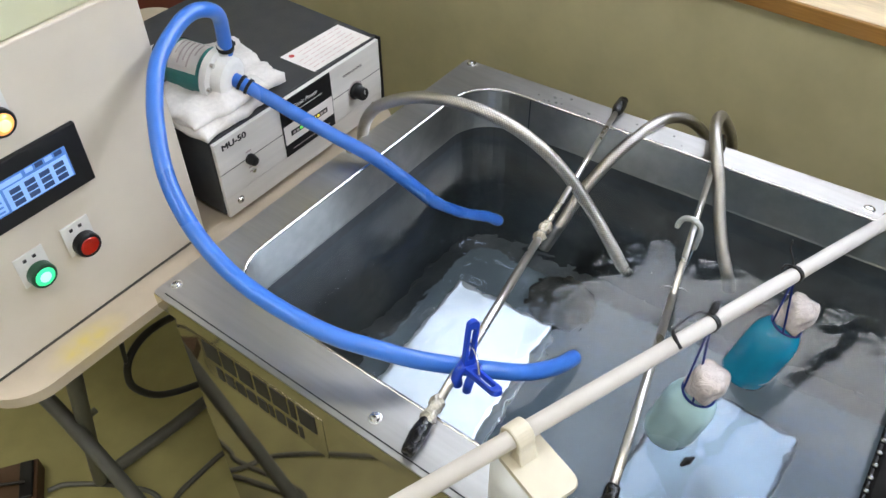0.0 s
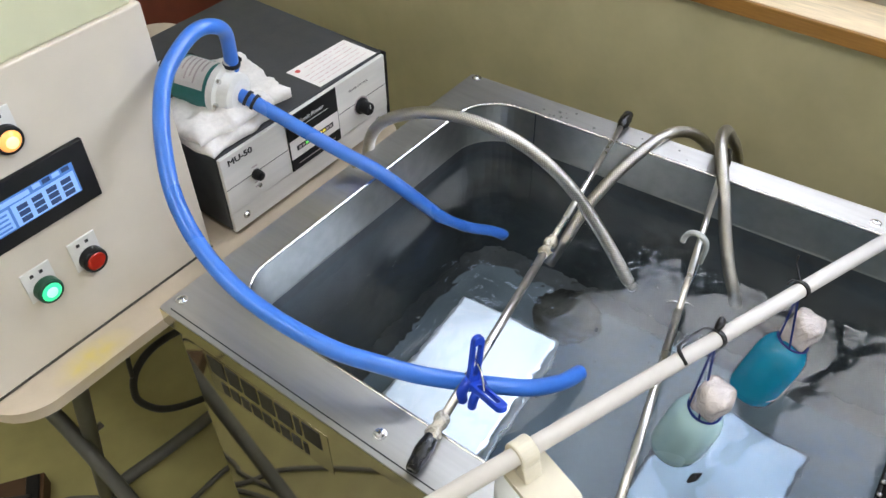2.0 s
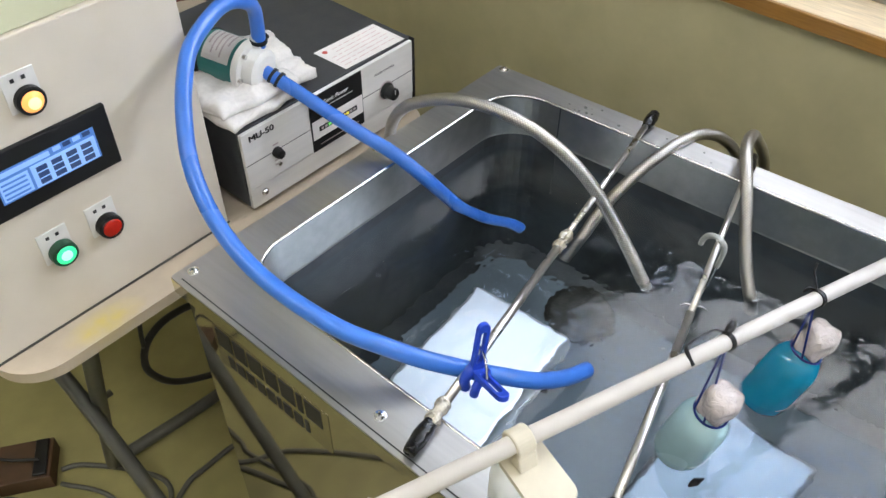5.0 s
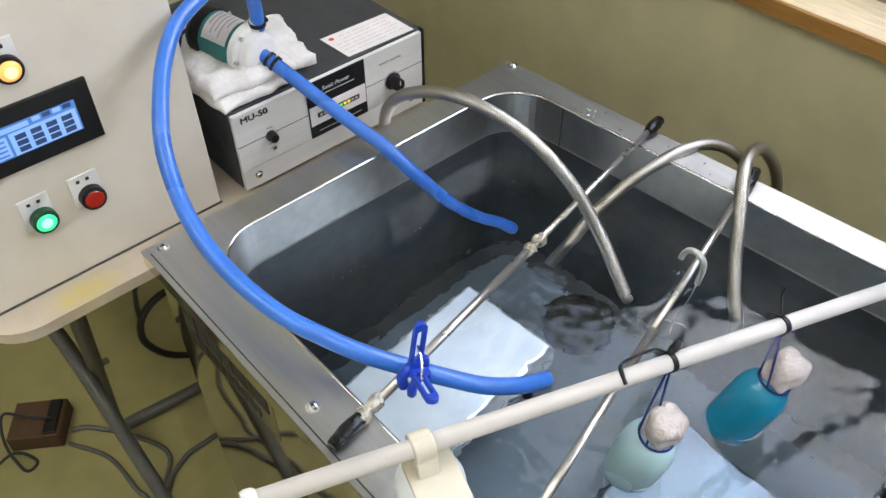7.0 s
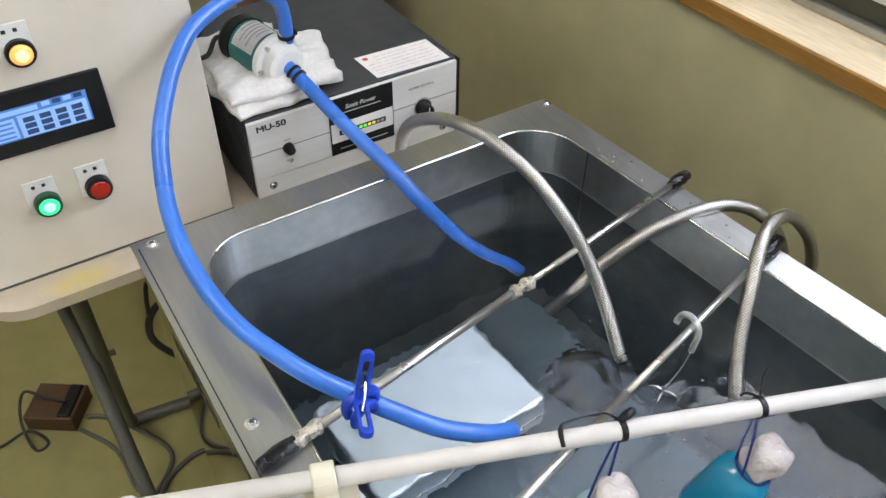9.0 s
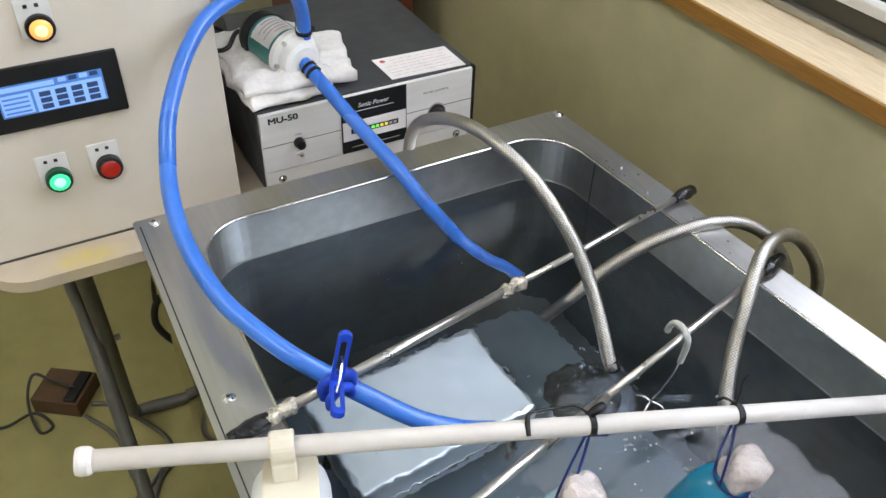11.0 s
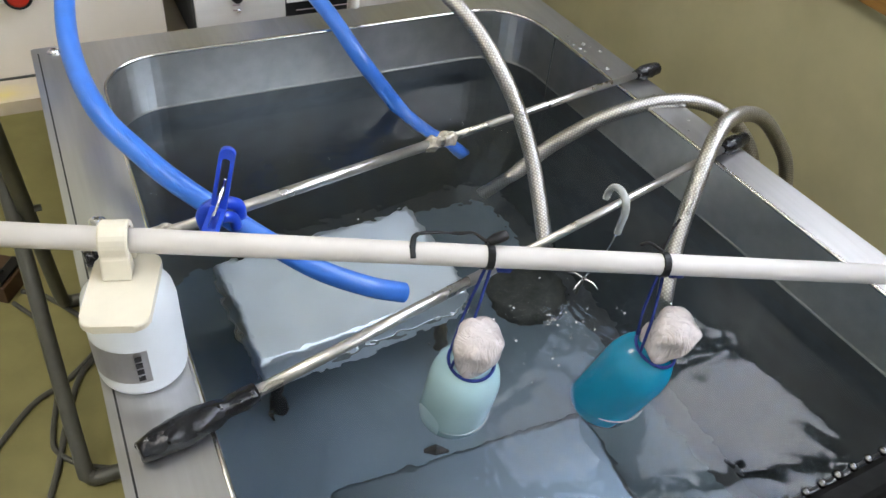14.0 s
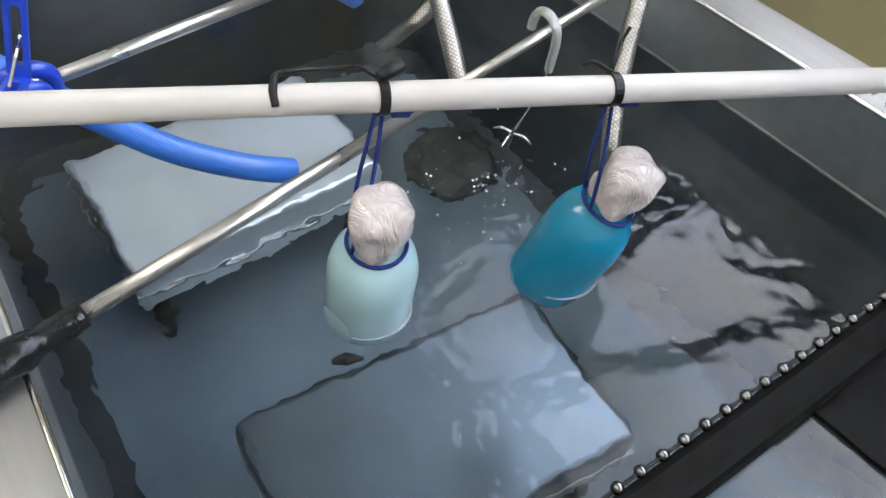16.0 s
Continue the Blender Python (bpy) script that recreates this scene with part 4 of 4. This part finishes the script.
def rods():
    r1 = thing("steel_rod", "thin steel rod across the tank with taped ends", "rod", group="rods across the tank")
    part("thin_tube", cyl(ROD1[0], on(*ROD1, 0.29), 0.0036, 14), ROD, r1, smooth=True)
    part("thick_tube", cyl(on(*ROD1, 0.3), on(*ROD1, 0.01), 0.0046, 14), ROD, r1, smooth=True)
    part("wrapping", sweep([on(*ROD1, x) for x in (0.313, 0.306, 0.296, 0.286, 0.28)], [0.0045, 0.0072, 0.0056, 0.0074, 0.005], 20, 14, wobble=0.003), FOIL, r1, "crinkled clear tape joint")
    part("wrapping", sweep([on(*ROD1, x) for x in (0.05, 0.044, 0.034, 0.026, 0.02)], [0.005, 0.007, 0.006, 0.0076, 0.0066], 20, 14, wobble=0.0026), FOIL, r1, "crinkled clear tape")
    part("taped_end", sweep([on(*ROD1, x) for x in (0.024, 0.012, 0.0, -0.014)], [0.0065, 0.0082, 0.0078, 0.006], 16, 5, wobble=0.0009), TAPE, r1, "black vinyl tape", smooth=True)
    part("taped_end", sweep([on(*ROD1, x) for x in (0.545, 0.555, 0.566, 0.577)], [0.0048, 0.0078, 0.008, 0.0065], 16, 5, wobble=0.0009), TAPE, r1, "black vinyl tape", smooth=True)
    r2 = thing("steel_rod", "telescopic steel rod across the tank with long black taped end", "rod", group="rods across the tank")
    part("thin_tube", cyl(ROD2[0], on(*ROD2, 0.29), 0.0036, 14), ROD, r2, smooth=True)
    part("thick_tube", cyl(on(*ROD2, 0.295), on(*ROD2, 0.03), 0.0043, 14), ROD, r2, smooth=True)
    part("taped_end", sweep([on(*ROD2, x) for x in (0.066, 0.056, 0.046, 0.036, 0.02, 0.004, -0.008)], [0.0062, 0.0072, 0.0066, 0.0095, 0.0105, 0.0092, 0.007], 18, 5, wobble=0.0011), TAPE, r2, "black vinyl tape", smooth=True)
    part("taped_end", sweep([on(*ROD2, x) for x in (0.543, 0.553, 0.566, 0.578)], [0.005, 0.0078, 0.008, 0.0065], 16, 5, wobble=0.0009), TAPE, r2, "black vinyl tape", smooth=True)
    hk = thing("tube_hook", "bent clear plastic tube hooked over a steel rod", "hook")
    c = on(*ROD2, 0.404)
    part("tube", sweep([c + Vector(v) for v in ((0.0, 0.0185, -0.009), (0, 0.0175, -0.002), (0, 0.0135, 0.006), (0, 0.007, 0.0098), (0, 0.0, 0.0093), (0.0, -0.0066, 0.004), (0.0, -0.0085, -0.006), (0, -0.0075, -0.018), (0, -0.0065, -0.029))], 0.0035, 14, 6), CLEAR, hk, smooth=True)
    part("wire", sweep([c + Vector(v) for v in ((0, -0.0065, -0.027), (-0.004, -0.006, -0.045), (-0.012, -0.004, -0.065), (-0.0195, -0.002, -0.08))], 0.0009, 8, 5), CHROME, hk, "thin bright wire", smooth=True)


def clothes_clip():
    base = Vector((0.088, -0.312, 0.818))
    c = thing("plastic_clip", "dark blue plastic clip holding the hose on the rod", "clip", at=base)
    tips = [Vector((0.099, -0.318, 0.874)) - base, Vector((0.068, -0.369, 0.838)) - base]
    hinge = tips[0].cross(tips[1]).normalized()
    root = Vector((-0.003, -0.01, 0.004))
    for tip in tips:
        along = (tip - root).normalized()
        m = Matrix.Translation(root - along * 0.006) @ Matrix((hinge, along, hinge.cross(along))).transposed().to_4x4()
        n = (tip - root).length + 0.006
        bm = band(rounded_rect(-0.006, 0.006, 0.0, n, 0.0058, 6), rounded_rect(-0.0028, 0.0028, 0.016, n - 0.009, 0.0026, 6), -0.003, 0.003)
        bmesh.ops.transform(bm, matrix=m, verts=bm.verts)
        o = part("arm", bm, CLIPBLUE, c)
        bv = o.modifiers.new("bevel", "BEVEL")
        bv.width, bv.segments = 0.0009, 2
        bv.limit_method = "ANGLE"
    bm = sweep([(-0.013, -0.006, -0.015), (-0.0145, -0.006, -0.002), (-0.009, -0.007, 0.006), (0.002, -0.006, 0.0065), (0.013, -0.004, 0.0), (0.0145, -0.003, -0.012)], 0.0052, 12, 6)
    part("jaw", bm, CLIPBLUE, c, smooth=True)
    part("jaw", sweep([(-0.012, -0.016, -0.018), (-0.012, -0.018, -0.006), (-0.004, -0.018, 0.002), (0.006, -0.015, -0.002), (0.009, -0.013, -0.014)], 0.0045, 12, 6), CLIPBLUE, c, smooth=True)
    part("spring", sweep([tips[0] * 0.5 + Vector((0, -0.003, 0)), tips[0] * 0.25 + tips[1] * 0.2 + Vector((0.0, -0.006, 0.006)), tips[1] * 0.5 + Vector((0, 0, 0.004))], 0.0011, 8, 6), CHROME, c, "bright wire spring")


def pipe_and_stand():
    p = thing("plastic_pipe", "white plastic pipe laid across the tank with end cap", "pipe")
    a, b = Vector(PIPE[0]), Vector(PIPE[1])
    d = (b - a).normalized()
    part("tube", cyl(a, b, 0.0074, 24), PVC, p, smooth=True)
    part("end_cap", sweep([a - d * 0.002, a + d * 0.001, a + d * 0.006, a + d * 0.0085], [0.0088, 0.0098, 0.0096, 0.008], 24, 1), PVC, p, "white end cap")
    s = thing("bottle_stand", "milky plastic bottle with cream loop cap carrying the pipe", "bottle", at=(0.007, -0.434, RIM))
    part("bottle", lathe([(0.024, 0.0), (0.027, 0.002), (0.028, 0.006), (0.028, 0.058), (0.0268, 0.066), (0.021, 0.073), (0.014, 0.076)], 36), MILKY, s, "milky translucent bottle", smooth=True)
    bm = bmesh.new()
    rows = []
    for i in range(11):
        an = radians(-170 + 85 * i / 10)
        rows.append([bm.verts.new((0.02825 * math.cos(an), 0.02825 * math.sin(an), z)) for z in (0.014, 0.042)])
    for r, q in zip(rows, rows[1:]):
        bm.faces.new((r[0], q[0], q[1], r[1]))
    bmesh.ops.solidify(bm, geom=bm.faces[:], thickness=-0.0003)
    lab = part("sticker", bm, mat("grey_sticker", (0.45, 0.44, 0.44), 0.5, 0, 0.05, 60), s, "greyish printed sticker")
    for k in range(4):
        an = radians(-97)
        x, y = 0.0287 * math.cos(an), 0.0287 * math.sin(an)
        part("text_bar", box(x - 0.002, x + 0.002, y - 0.0003, y + 0.0003, 0.017 + k * 0.0058, 0.0208 + k * 0.0058), DARKINK, lab)
    bm = slab(rounded_rect(-0.0192, 0.0192, -0.0305, 0.0305, 0.008, 6), 0.0755, 0.081, bevel=0.0015)
    bmesh.ops.transform(bm, matrix=pose(-0.0025, -0.0115, 0, 0, 0, -19), verts=bm.verts)
    part("cap_plate", bm, CREAM, s, "cream plastic cap plate")
    # loop round the pipe
    cx = 0.008
    c = on(*PIPE, cx) - Vector((0.007, -0.434, RIM))
    yaw = math.degrees(math.atan2(d.y, d.x))
    bm = bmesh.new()
    prof_o, prof_i = [], []
    for i in range(17):
        an = radians(-20 + 220 * i / 16)
        prof_o.append((0.0118 * math.cos(an), 0.0118 * math.sin(an)))
        prof_i.append((0.0078 * math.cos(an), 0.0078 * math.sin(an)))
    drop = -(c.z - 0.081)
    prof_o = [(0.0165, drop), (0.0125, -0.006)] + prof_o + [(-0.0125, -0.006), (-0.0165, drop)]
    prof_i = [(0.002, drop), (0.004, -0.0085)] + prof_i + [(-0.004, -0.0085), (-0.002, drop)]
    rings = []
    for w in (-0.0085, 0.0085):
        rings.append(([bm.verts.new((w, u, v)) for u, v in prof_o], [bm.verts.new((w, u, v)) for u, v in prof_i]))
    (o0, i0), (o1, i1) = rings
    n = len(o0)
    for k in range(n - 1):
        bm.faces.new((o0[k], o0[k + 1], o1[k + 1], o1[k]))
        bm.faces.new((i0[k + 1], i0[k], i1[k], i1[k + 1]))
        bm.faces.new((o0[k + 1], o0[k], i0[k], i0[k + 1]))
        bm.faces.new((o1[k], o1[k + 1], i1[k + 1], i1[k]))
    bm.faces.new((o0[0], o1[0], i1[0], i0[0]))
    bm.faces.new((o1[-1], o0[-1], i0[-1], i1[-1]))
    bmesh.ops.transform(bm, matrix=Matrix.Translation(c) @ pose(0, 0, 0, 0, 0, yaw), verts=bm.verts)
    lp = part("loop", bm, CREAM, s, "cream plastic loop")
    bv = lp.modifiers.new("bevel", "BEVEL")
    bv.width, bv.segments = 0.0015, 2
    bv.limit_method = "ANGLE"


def cable_tie(x, label, tails):
    t = thing("cable_tie", label, "cable tie", group="cable ties on the pipe")
    c = on(*PIPE, x)
    d = (Vector(PIPE[1]) - Vector(PIPE[0])).normalized()
    zip_band(c, d, 0.0088, t, 0.0048, "band")
    for pts, r in tails:
        part("tail", sweep([c + Vector(v) for v in pts], r, 8, 6, wobble=0.0005), BLACK, t, smooth=True)


def floating_bottle(name, top, foot, r, body, label, string_to, material_label):
    """A small bottle hung by the neck, with its cap wrapped in film; top: the cap's top, foot: a point low on its axis."""
    top, foot = Vector(top), Vector(foot)
    up = (top - foot).normalized()
    neck = top - up * 0.038
    b = thing(name, label, "bottle", at=neck, group="hanging bottles")
    m = Vector((0, 0, 1)).rotation_difference(up).to_matrix().to_4x4()
    part("body", lathe([(r * 0.8, -0.09), (r * 0.96, -0.088), (r, -0.083), (r, -0.034), (r * 0.985, -0.026), (r * 0.9, -0.016), (r * 0.72, -0.0075), (0.0135, -0.003), (0.0125, 0.003)], 40, m), body, b, material_label, smooth=True)
    part("wrapped_cap", lathe([(0.0135, -0.002), (0.0152, 0.001), (0.016, 0.004), (0.0163, 0.01), (0.0165, 0.016), (0.0168, 0.022), (0.0168, 0.027), (0.016, 0.031), (0.0125, 0.034), (0.006, 0.0352)], 44, m, wobble=0.0042), WRAP, b, "film wrapped white cap", smooth=True)
    bm = bmesh.new()
    ring = [m @ Vector((0.0165 * math.cos(a), 0.0165 * math.sin(a), -0.002)) for a in np.linspace(0, 2 * math.pi, 17)]
    sweep(ring, 0.0012, 8, 2, cap=False, bm=bm)
    part("neck_string", bm, STRING, b, "dark blue string", smooth=True)
    at = up * ((WATER - neck.z) / up.z)
    along = Vector((up.x, up.y, 0)).normalized()
    # Meniscus as a pale crescent, its glint put into the shape.
    rim = []
    for a in np.linspace(radians(-140), radians(25), 23):
        u = Vector((math.cos(a), math.sin(a), 0))
        rim.append(at + u * (r + 0.0004) * (1 + (1 / up.z - 1) * u.dot(along) ** 2))
    part("waterline", sweep(rim, [0.0002, 0.0006, 0.0011, 0.0008, 0.0002], 8, 1), MENISCUS, b, "pale crescent for the glint at the waterline", smooth=True)
    tie = Vector(string_to) - neck
    for k, off in enumerate((-0.0035, 0.0035)):
        a = m @ Vector((0.0165 * math.cos(2.2 + k), 0.0165 * math.sin(2.2 + k), -0.002))
        part("string", sweep([a, a * 0.5 + tie * 0.5 + Vector((off, 0, -0.004)), tie + Vector((off * 0.6, 0, 0))], 0.0011, 8, 5), STRING, b, smooth=True)
    kn = tie + Vector((0.005, -0.002, -0.002))
    part("knot", sweep([kn, kn + Vector((0.007, -0.002, 0.001)), kn + Vector((0.013, 0.001, -0.004))], [0.0026, 0.0042, 0.002], 10, 4, wobble=0.0016), STRING, b)
    return b


def bead_chain():
    c = thing("black_bar", "black bar across the water edged with a steel bead chain", "bar")
    a, b = Vector((0.17, -0.672, 0.733)), Vector((0.548, -0.656, 0.733))
    d = (b - a).normalized()
    side = Vector((d.y, -d.x, 0))
    bm = box(0, (b - a).length, -0.024, 0.001, -0.022, 0.005, 0.006)
    bmesh.ops.transform(bm, matrix=Matrix.Translation(a) @ Vector((1, 0, 0)).rotation_difference(d).to_matrix().to_4x4(), verts=bm.verts)
    part("bar", bm, MATTBLACK, c)
    bm = bmesh.new()
    bmesh.ops.create_icosphere(bm, subdivisions=2, radius=0.0037)
    bead = mesh_of("bead", bm, BEAD, True)
    x = 0.006
    while x < (b - a).length - 0.006:
        o = new("bead", bead)
        o.parent = c
        o.location = a + d * x - side * 0.001 + Vector((0, 0, 0.0085))
        x += 0.0162
    part("cord", cyl(a - side * 0.001 + Vector((0, 0, 0.0075)), b - side * 0.001 + Vector((0, 0, 0.0075)), 0.0012, 8), RUBBER, c)


def black_sheet():
    """A black sheet, added to float over the dark area south of the bar, with an uneven western edge."""
    rng = random.Random(5)
    west = [(0.392 + rng.uniform(-0.012, 0.012), -0.684 - 0.019 * k) for k in range(14)]
    east = [(splay(IX1, y) - 0.004, y) for y in (-0.92, -0.684)]
    ob = part("black_sheet", slab(west + east, WATER - 0.001, WATER + 0.003), MATTBLACK)
    tagged(ob, "matt black sheet lying on the water beside the bar", "sheet")


def small_things():
    s = thing("mixer_blade", "small bright metal star fitting breaking the water surface", "fitting", at=(0.384, -0.408, 0.724))
    for k in range(4):
        an = radians(90 * k + 25)
        part("blade", sweep([(0, 0, 0.002), (0.009 * math.cos(an), 0.009 * math.sin(an), 0.003), (0.016 * math.cos(an), 0.016 * math.sin(an), -0.001)], [0.001, 0.0012, 0.0006], 8, 4), CHROME, s, smooth=True)
    part("stem", cyl((-0.001, 0.004, -0.03), (0, 0, 0.004), 0.0013, 10), LEG, s)
    n = thing("water_jet_head", "dark round submerged jet head on the tank bottom", "nozzle", at=(0.466, -0.228, TANKBOTTOM))
    part("dome", lathe([(0.052, 0), (0.052, 0.008), (0.043, 0.018), (0.026, 0.024), (0.008, 0.026)], 28), DULLBLACK, n, smooth=True)
    bx = thing("adapter_box", "flat brown box with black cord on the floor", "box", at=(-0.183, 0.425, FLOOR))
    bm = box(-0.05, 0.04, -0.04, 0.04, 0, 0.035, 0.002)
    bmesh.ops.rotate(bm, verts=bm.verts, matrix=Matrix.Rotation(radians(-35), 3, "Z"))
    part("case", bm, BROWNBOX, bx)
    bm = box(0.012, 0.034, -0.036, 0.036, 0.035, 0.041, 0.002)
    bmesh.ops.rotate(bm, verts=bm.verts, matrix=Matrix.Rotation(radians(-35), 3, "Z"))
    part("switch_plate", bm, BLACK, bx, "black plate")
    F = FLOOR + 0.004
    LOOP = [(0.12, 0.12, 0.64), (0.1, 0.17, 0.56), (0.061, 0.2, 0.537), (0.028, 0.2, 0.537), (0.001, 0.2, 0.522), (-0.013, 0.2, 0.495), (-0.012, 0.2, 0.459), (0.016, 0.2, 0.41), (0.072, 0.2, 0.37), (0.16, 0.19, 0.34), (0.25, 0.18, 0.3)]
    cables = [
        ("thin black cord curling by the brown box", 0.0028, [(-0.36, 0.43, F), (-0.3, 0.405, F), (-0.245, 0.395, F + 0.02), (-0.222, 0.37, F), (-0.245, 0.365, F), (-0.25, 0.415, F + 0.03), (-0.23, 0.455, F + 0.055), (-0.2, 0.435, FLOOR + 0.046), (-0.17, 0.405, FLOOR + 0.046)]),
        ("grey cable looping on the floor under the table", 0.0045, [(-0.34, -0.14, F), (-0.24, 0.02, F), (-0.19, 0.09, F), (-0.15, 0.132, F), (-0.1, 0.16, F), (-0.045, 0.222, F), (-0.065, 0.29, F), (-0.12, 0.37, F), (-0.15, 0.39, F)]),
        ("grey cable running under the tank", 0.0048, [(-0.2, -0.19, F), (-0.14, -0.02, F), (-0.112, 0.08, F), (-0.08, 0.165, F), (-0.03, 0.2, F), (0.015, 0.205, F), (0.105, 0.195, F), (0.14, 0.116, F), (0.2, 0.05, F)]),
        ("grey cable lying by the table leg", 0.0042, [(-0.165, 0.365, F), (-0.125, 0.291, F), (-0.118, 0.2, F), (-0.113, 0.169, F), (-0.135, 0.06, F), (-0.13, 0.02, F), (-0.09, -0.02, F), (0.0, -0.06, F), (0.1, -0.09, F)]),
        ("thin black cord tied up under the table edge", 0.0035, [(0.13, 0.13, 0.66), (0.075, 0.17, 0.615), (0.035, 0.2, 0.588), (0.005, 0.2, 0.578), (-0.004, 0.2, 0.55), (-0.008, 0.2, 0.515)]),
        ("black power cable hanging in a loop behind the tank", 0.0055, LOOP),
    ]
    for label, r, pts in cables:
        c = thing("cable", label, "cable", group="cables under the table")
        part("cord", sweep(pts, r, 10, 8), RUBBER if "black" in label else LEG, c, smooth=True)
    w = thing("wooden_cabinet", "dark reddish brown cabinet behind the generator", "cabinet", at=(0.6, 0.88, FLOOR))
    part("body", box(-0.12, 0.1, -0.12, 0.2, 0, 0.72, 0.004), BROWN, w)
    part("top", box(-0.13, 0.11, -0.13, 0.2, 0.72, 0.745, 0.003), BROWN, w)
    # Black scrap for the dark spot by the bottle's foot.
    tab = thing("black_scrap", "small black scrap floating by a bottle", "scrap", at=(0.184, -0.52, WATER + 0.0005))
    part("scrap", sweep([(-0.008, 0.003, 0), (0, 0, 0.001), (0.009, -0.004, 0)], [0.0015, 0.0042, 0.001], 10, 5), BLACK, tab)
    rb = random.Random(11)
    bub = thing("bubbles", "tiny air bubbles floating on the water by the jet", "bubbles", kind="stuff")
    bm = bmesh.new()
    for i in range(110):
        a, d = rb.uniform(0, 2 * math.pi), abs(rb.gauss(0, 0.05))
        x, y = 0.335 + d * math.cos(a), -0.44 + d * math.sin(a) * 0.8
        if i < 12:
            x, y = rb.uniform(0.1, 0.48), rb.uniform(-0.6, -0.3)
        bmesh.ops.create_icosphere(bm, subdivisions=1, radius=rb.choice((0.0004, 0.0005, 0.0007, 0.0013)), matrix=Matrix.Translation((x, y, WATER)))
    part("bubble", bm, CHROME, bub, smooth=True)
    rng = random.Random(3)
    dr = thing("water_drops", "clear water drops scattered on the steel rim", "water drops", kind="stuff")
    bm = bmesh.new()
    for i in range(14):
        x, y = rng.uniform(0.524, 0.552), rng.uniform(-0.2, -0.12)
        if i > 9:
            x, y = rng.uniform(0.54, 0.564), rng.uniform(-0.34, -0.24)
        r = rng.uniform(0.0008, 0.0026)
        bmesh.ops.create_icosphere(bm, subdivisions=2, radius=r, matrix=Matrix.Translation((x, y, RIM + 0.0002)) @ Matrix.Diagonal((1, 1, 0.4, 1)))
    part("drops", bm, CLEAR, dr, smooth=True)


room()
tank()
WATER_OB = water()
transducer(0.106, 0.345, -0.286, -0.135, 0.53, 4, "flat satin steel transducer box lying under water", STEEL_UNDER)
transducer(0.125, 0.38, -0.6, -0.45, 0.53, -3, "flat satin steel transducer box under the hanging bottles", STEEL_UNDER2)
table()
control_box()
generator()
paper_label()
towel()
pump()
hoses()
rods()
clothes_clip()
pipe_and_stand()
cable_tie(0.222, "black cable tie with a long twisted tail on pipe", [([(0, 0.004, 0.009), (-0.006, 0.012, 0.0115), (-0.015, 0.0165, 0.0105), (-0.022, 0.018, 0.0115), (-0.034, 0.02, 0.014), (-0.043, 0.0205, 0.015)], [0.0014, 0.0008, 0.0012, 0.0007, 0.0011, 0.0012]), ([(-0.042, 0.0205, 0.0152), (-0.0455, 0.018, 0.0145), (-0.0485, 0.013, 0.0115), (-0.0505, 0.0075, 0.008)], [0.0015, 0.002, 0.0021, 0.0018]), ([(0.0, 0.003, 0.009), (0.006, 0.003, 0.011), (0.013, 0.004, 0.011)], [0.003, 0.0038, 0.0036])])
cable_tie(0.338, "black cable tie with short frayed tail on pipe", [([(0, 0.004, 0.009), (0.006, 0.008, 0.012), (0.014, 0.014, 0.016), (0.02, 0.016, 0.022)], 0.001), ([(0, 0.004, 0.009), (-0.008, 0.01, 0.013), (-0.014, 0.012, 0.012)], 0.0012)])
BOTTLE1 = floating_bottle("hanging_bottle", (0.213, -0.511, 0.83), (0.2145, -0.489, 0.72), 0.0262, AQUA, "pale aqua bottle with wrapped cap floating in water", on(*PIPE, 0.222) - Vector((0, 0, 0.008)), "pale aqua bottle body")
BOTTLE2 = floating_bottle("hanging_bottle", (0.357, -0.548, 0.823), (0.334, -0.524, 0.72), 0.0265, TEAL, "teal blue bottle with wrapped cap tilted in water", on(*PIPE, 0.338) - Vector((0, 0, 0.008)), "teal blue bottle body")
bead_chain()
black_sheet()
small_things()


def motions():
    """The water's ripples drift to and fro, and the two bottles sway a little in it."""
    rows = []
    for i in range(33):
        t = i * 0.5
        rows.append((t, pose(0.006 * math.sin(2.1 * t), 0.006 * math.cos(1.7 * t) - 0.002 * math.sin(3.9 * t), WATER)))
    walk(WATER_OB, rows)
    for ob, ph in ((BOTTLE1, 0.0), (BOTTLE2, 1.3)):
        base = Matrix.Translation(ob.location)
        walk(ob, [(i * 0.5, base @ pose(0.0005 * math.sin(2.3 * i * 0.5 + ph), 0, 0.0006 * math.sin(3.1 * i * 0.5 + ph), 0.6 * math.sin(1.9 * i * 0.5 + ph), 0.6 * math.cos(2.6 * i * 0.5 + ph), 0)) for i in range(33)])


motions()
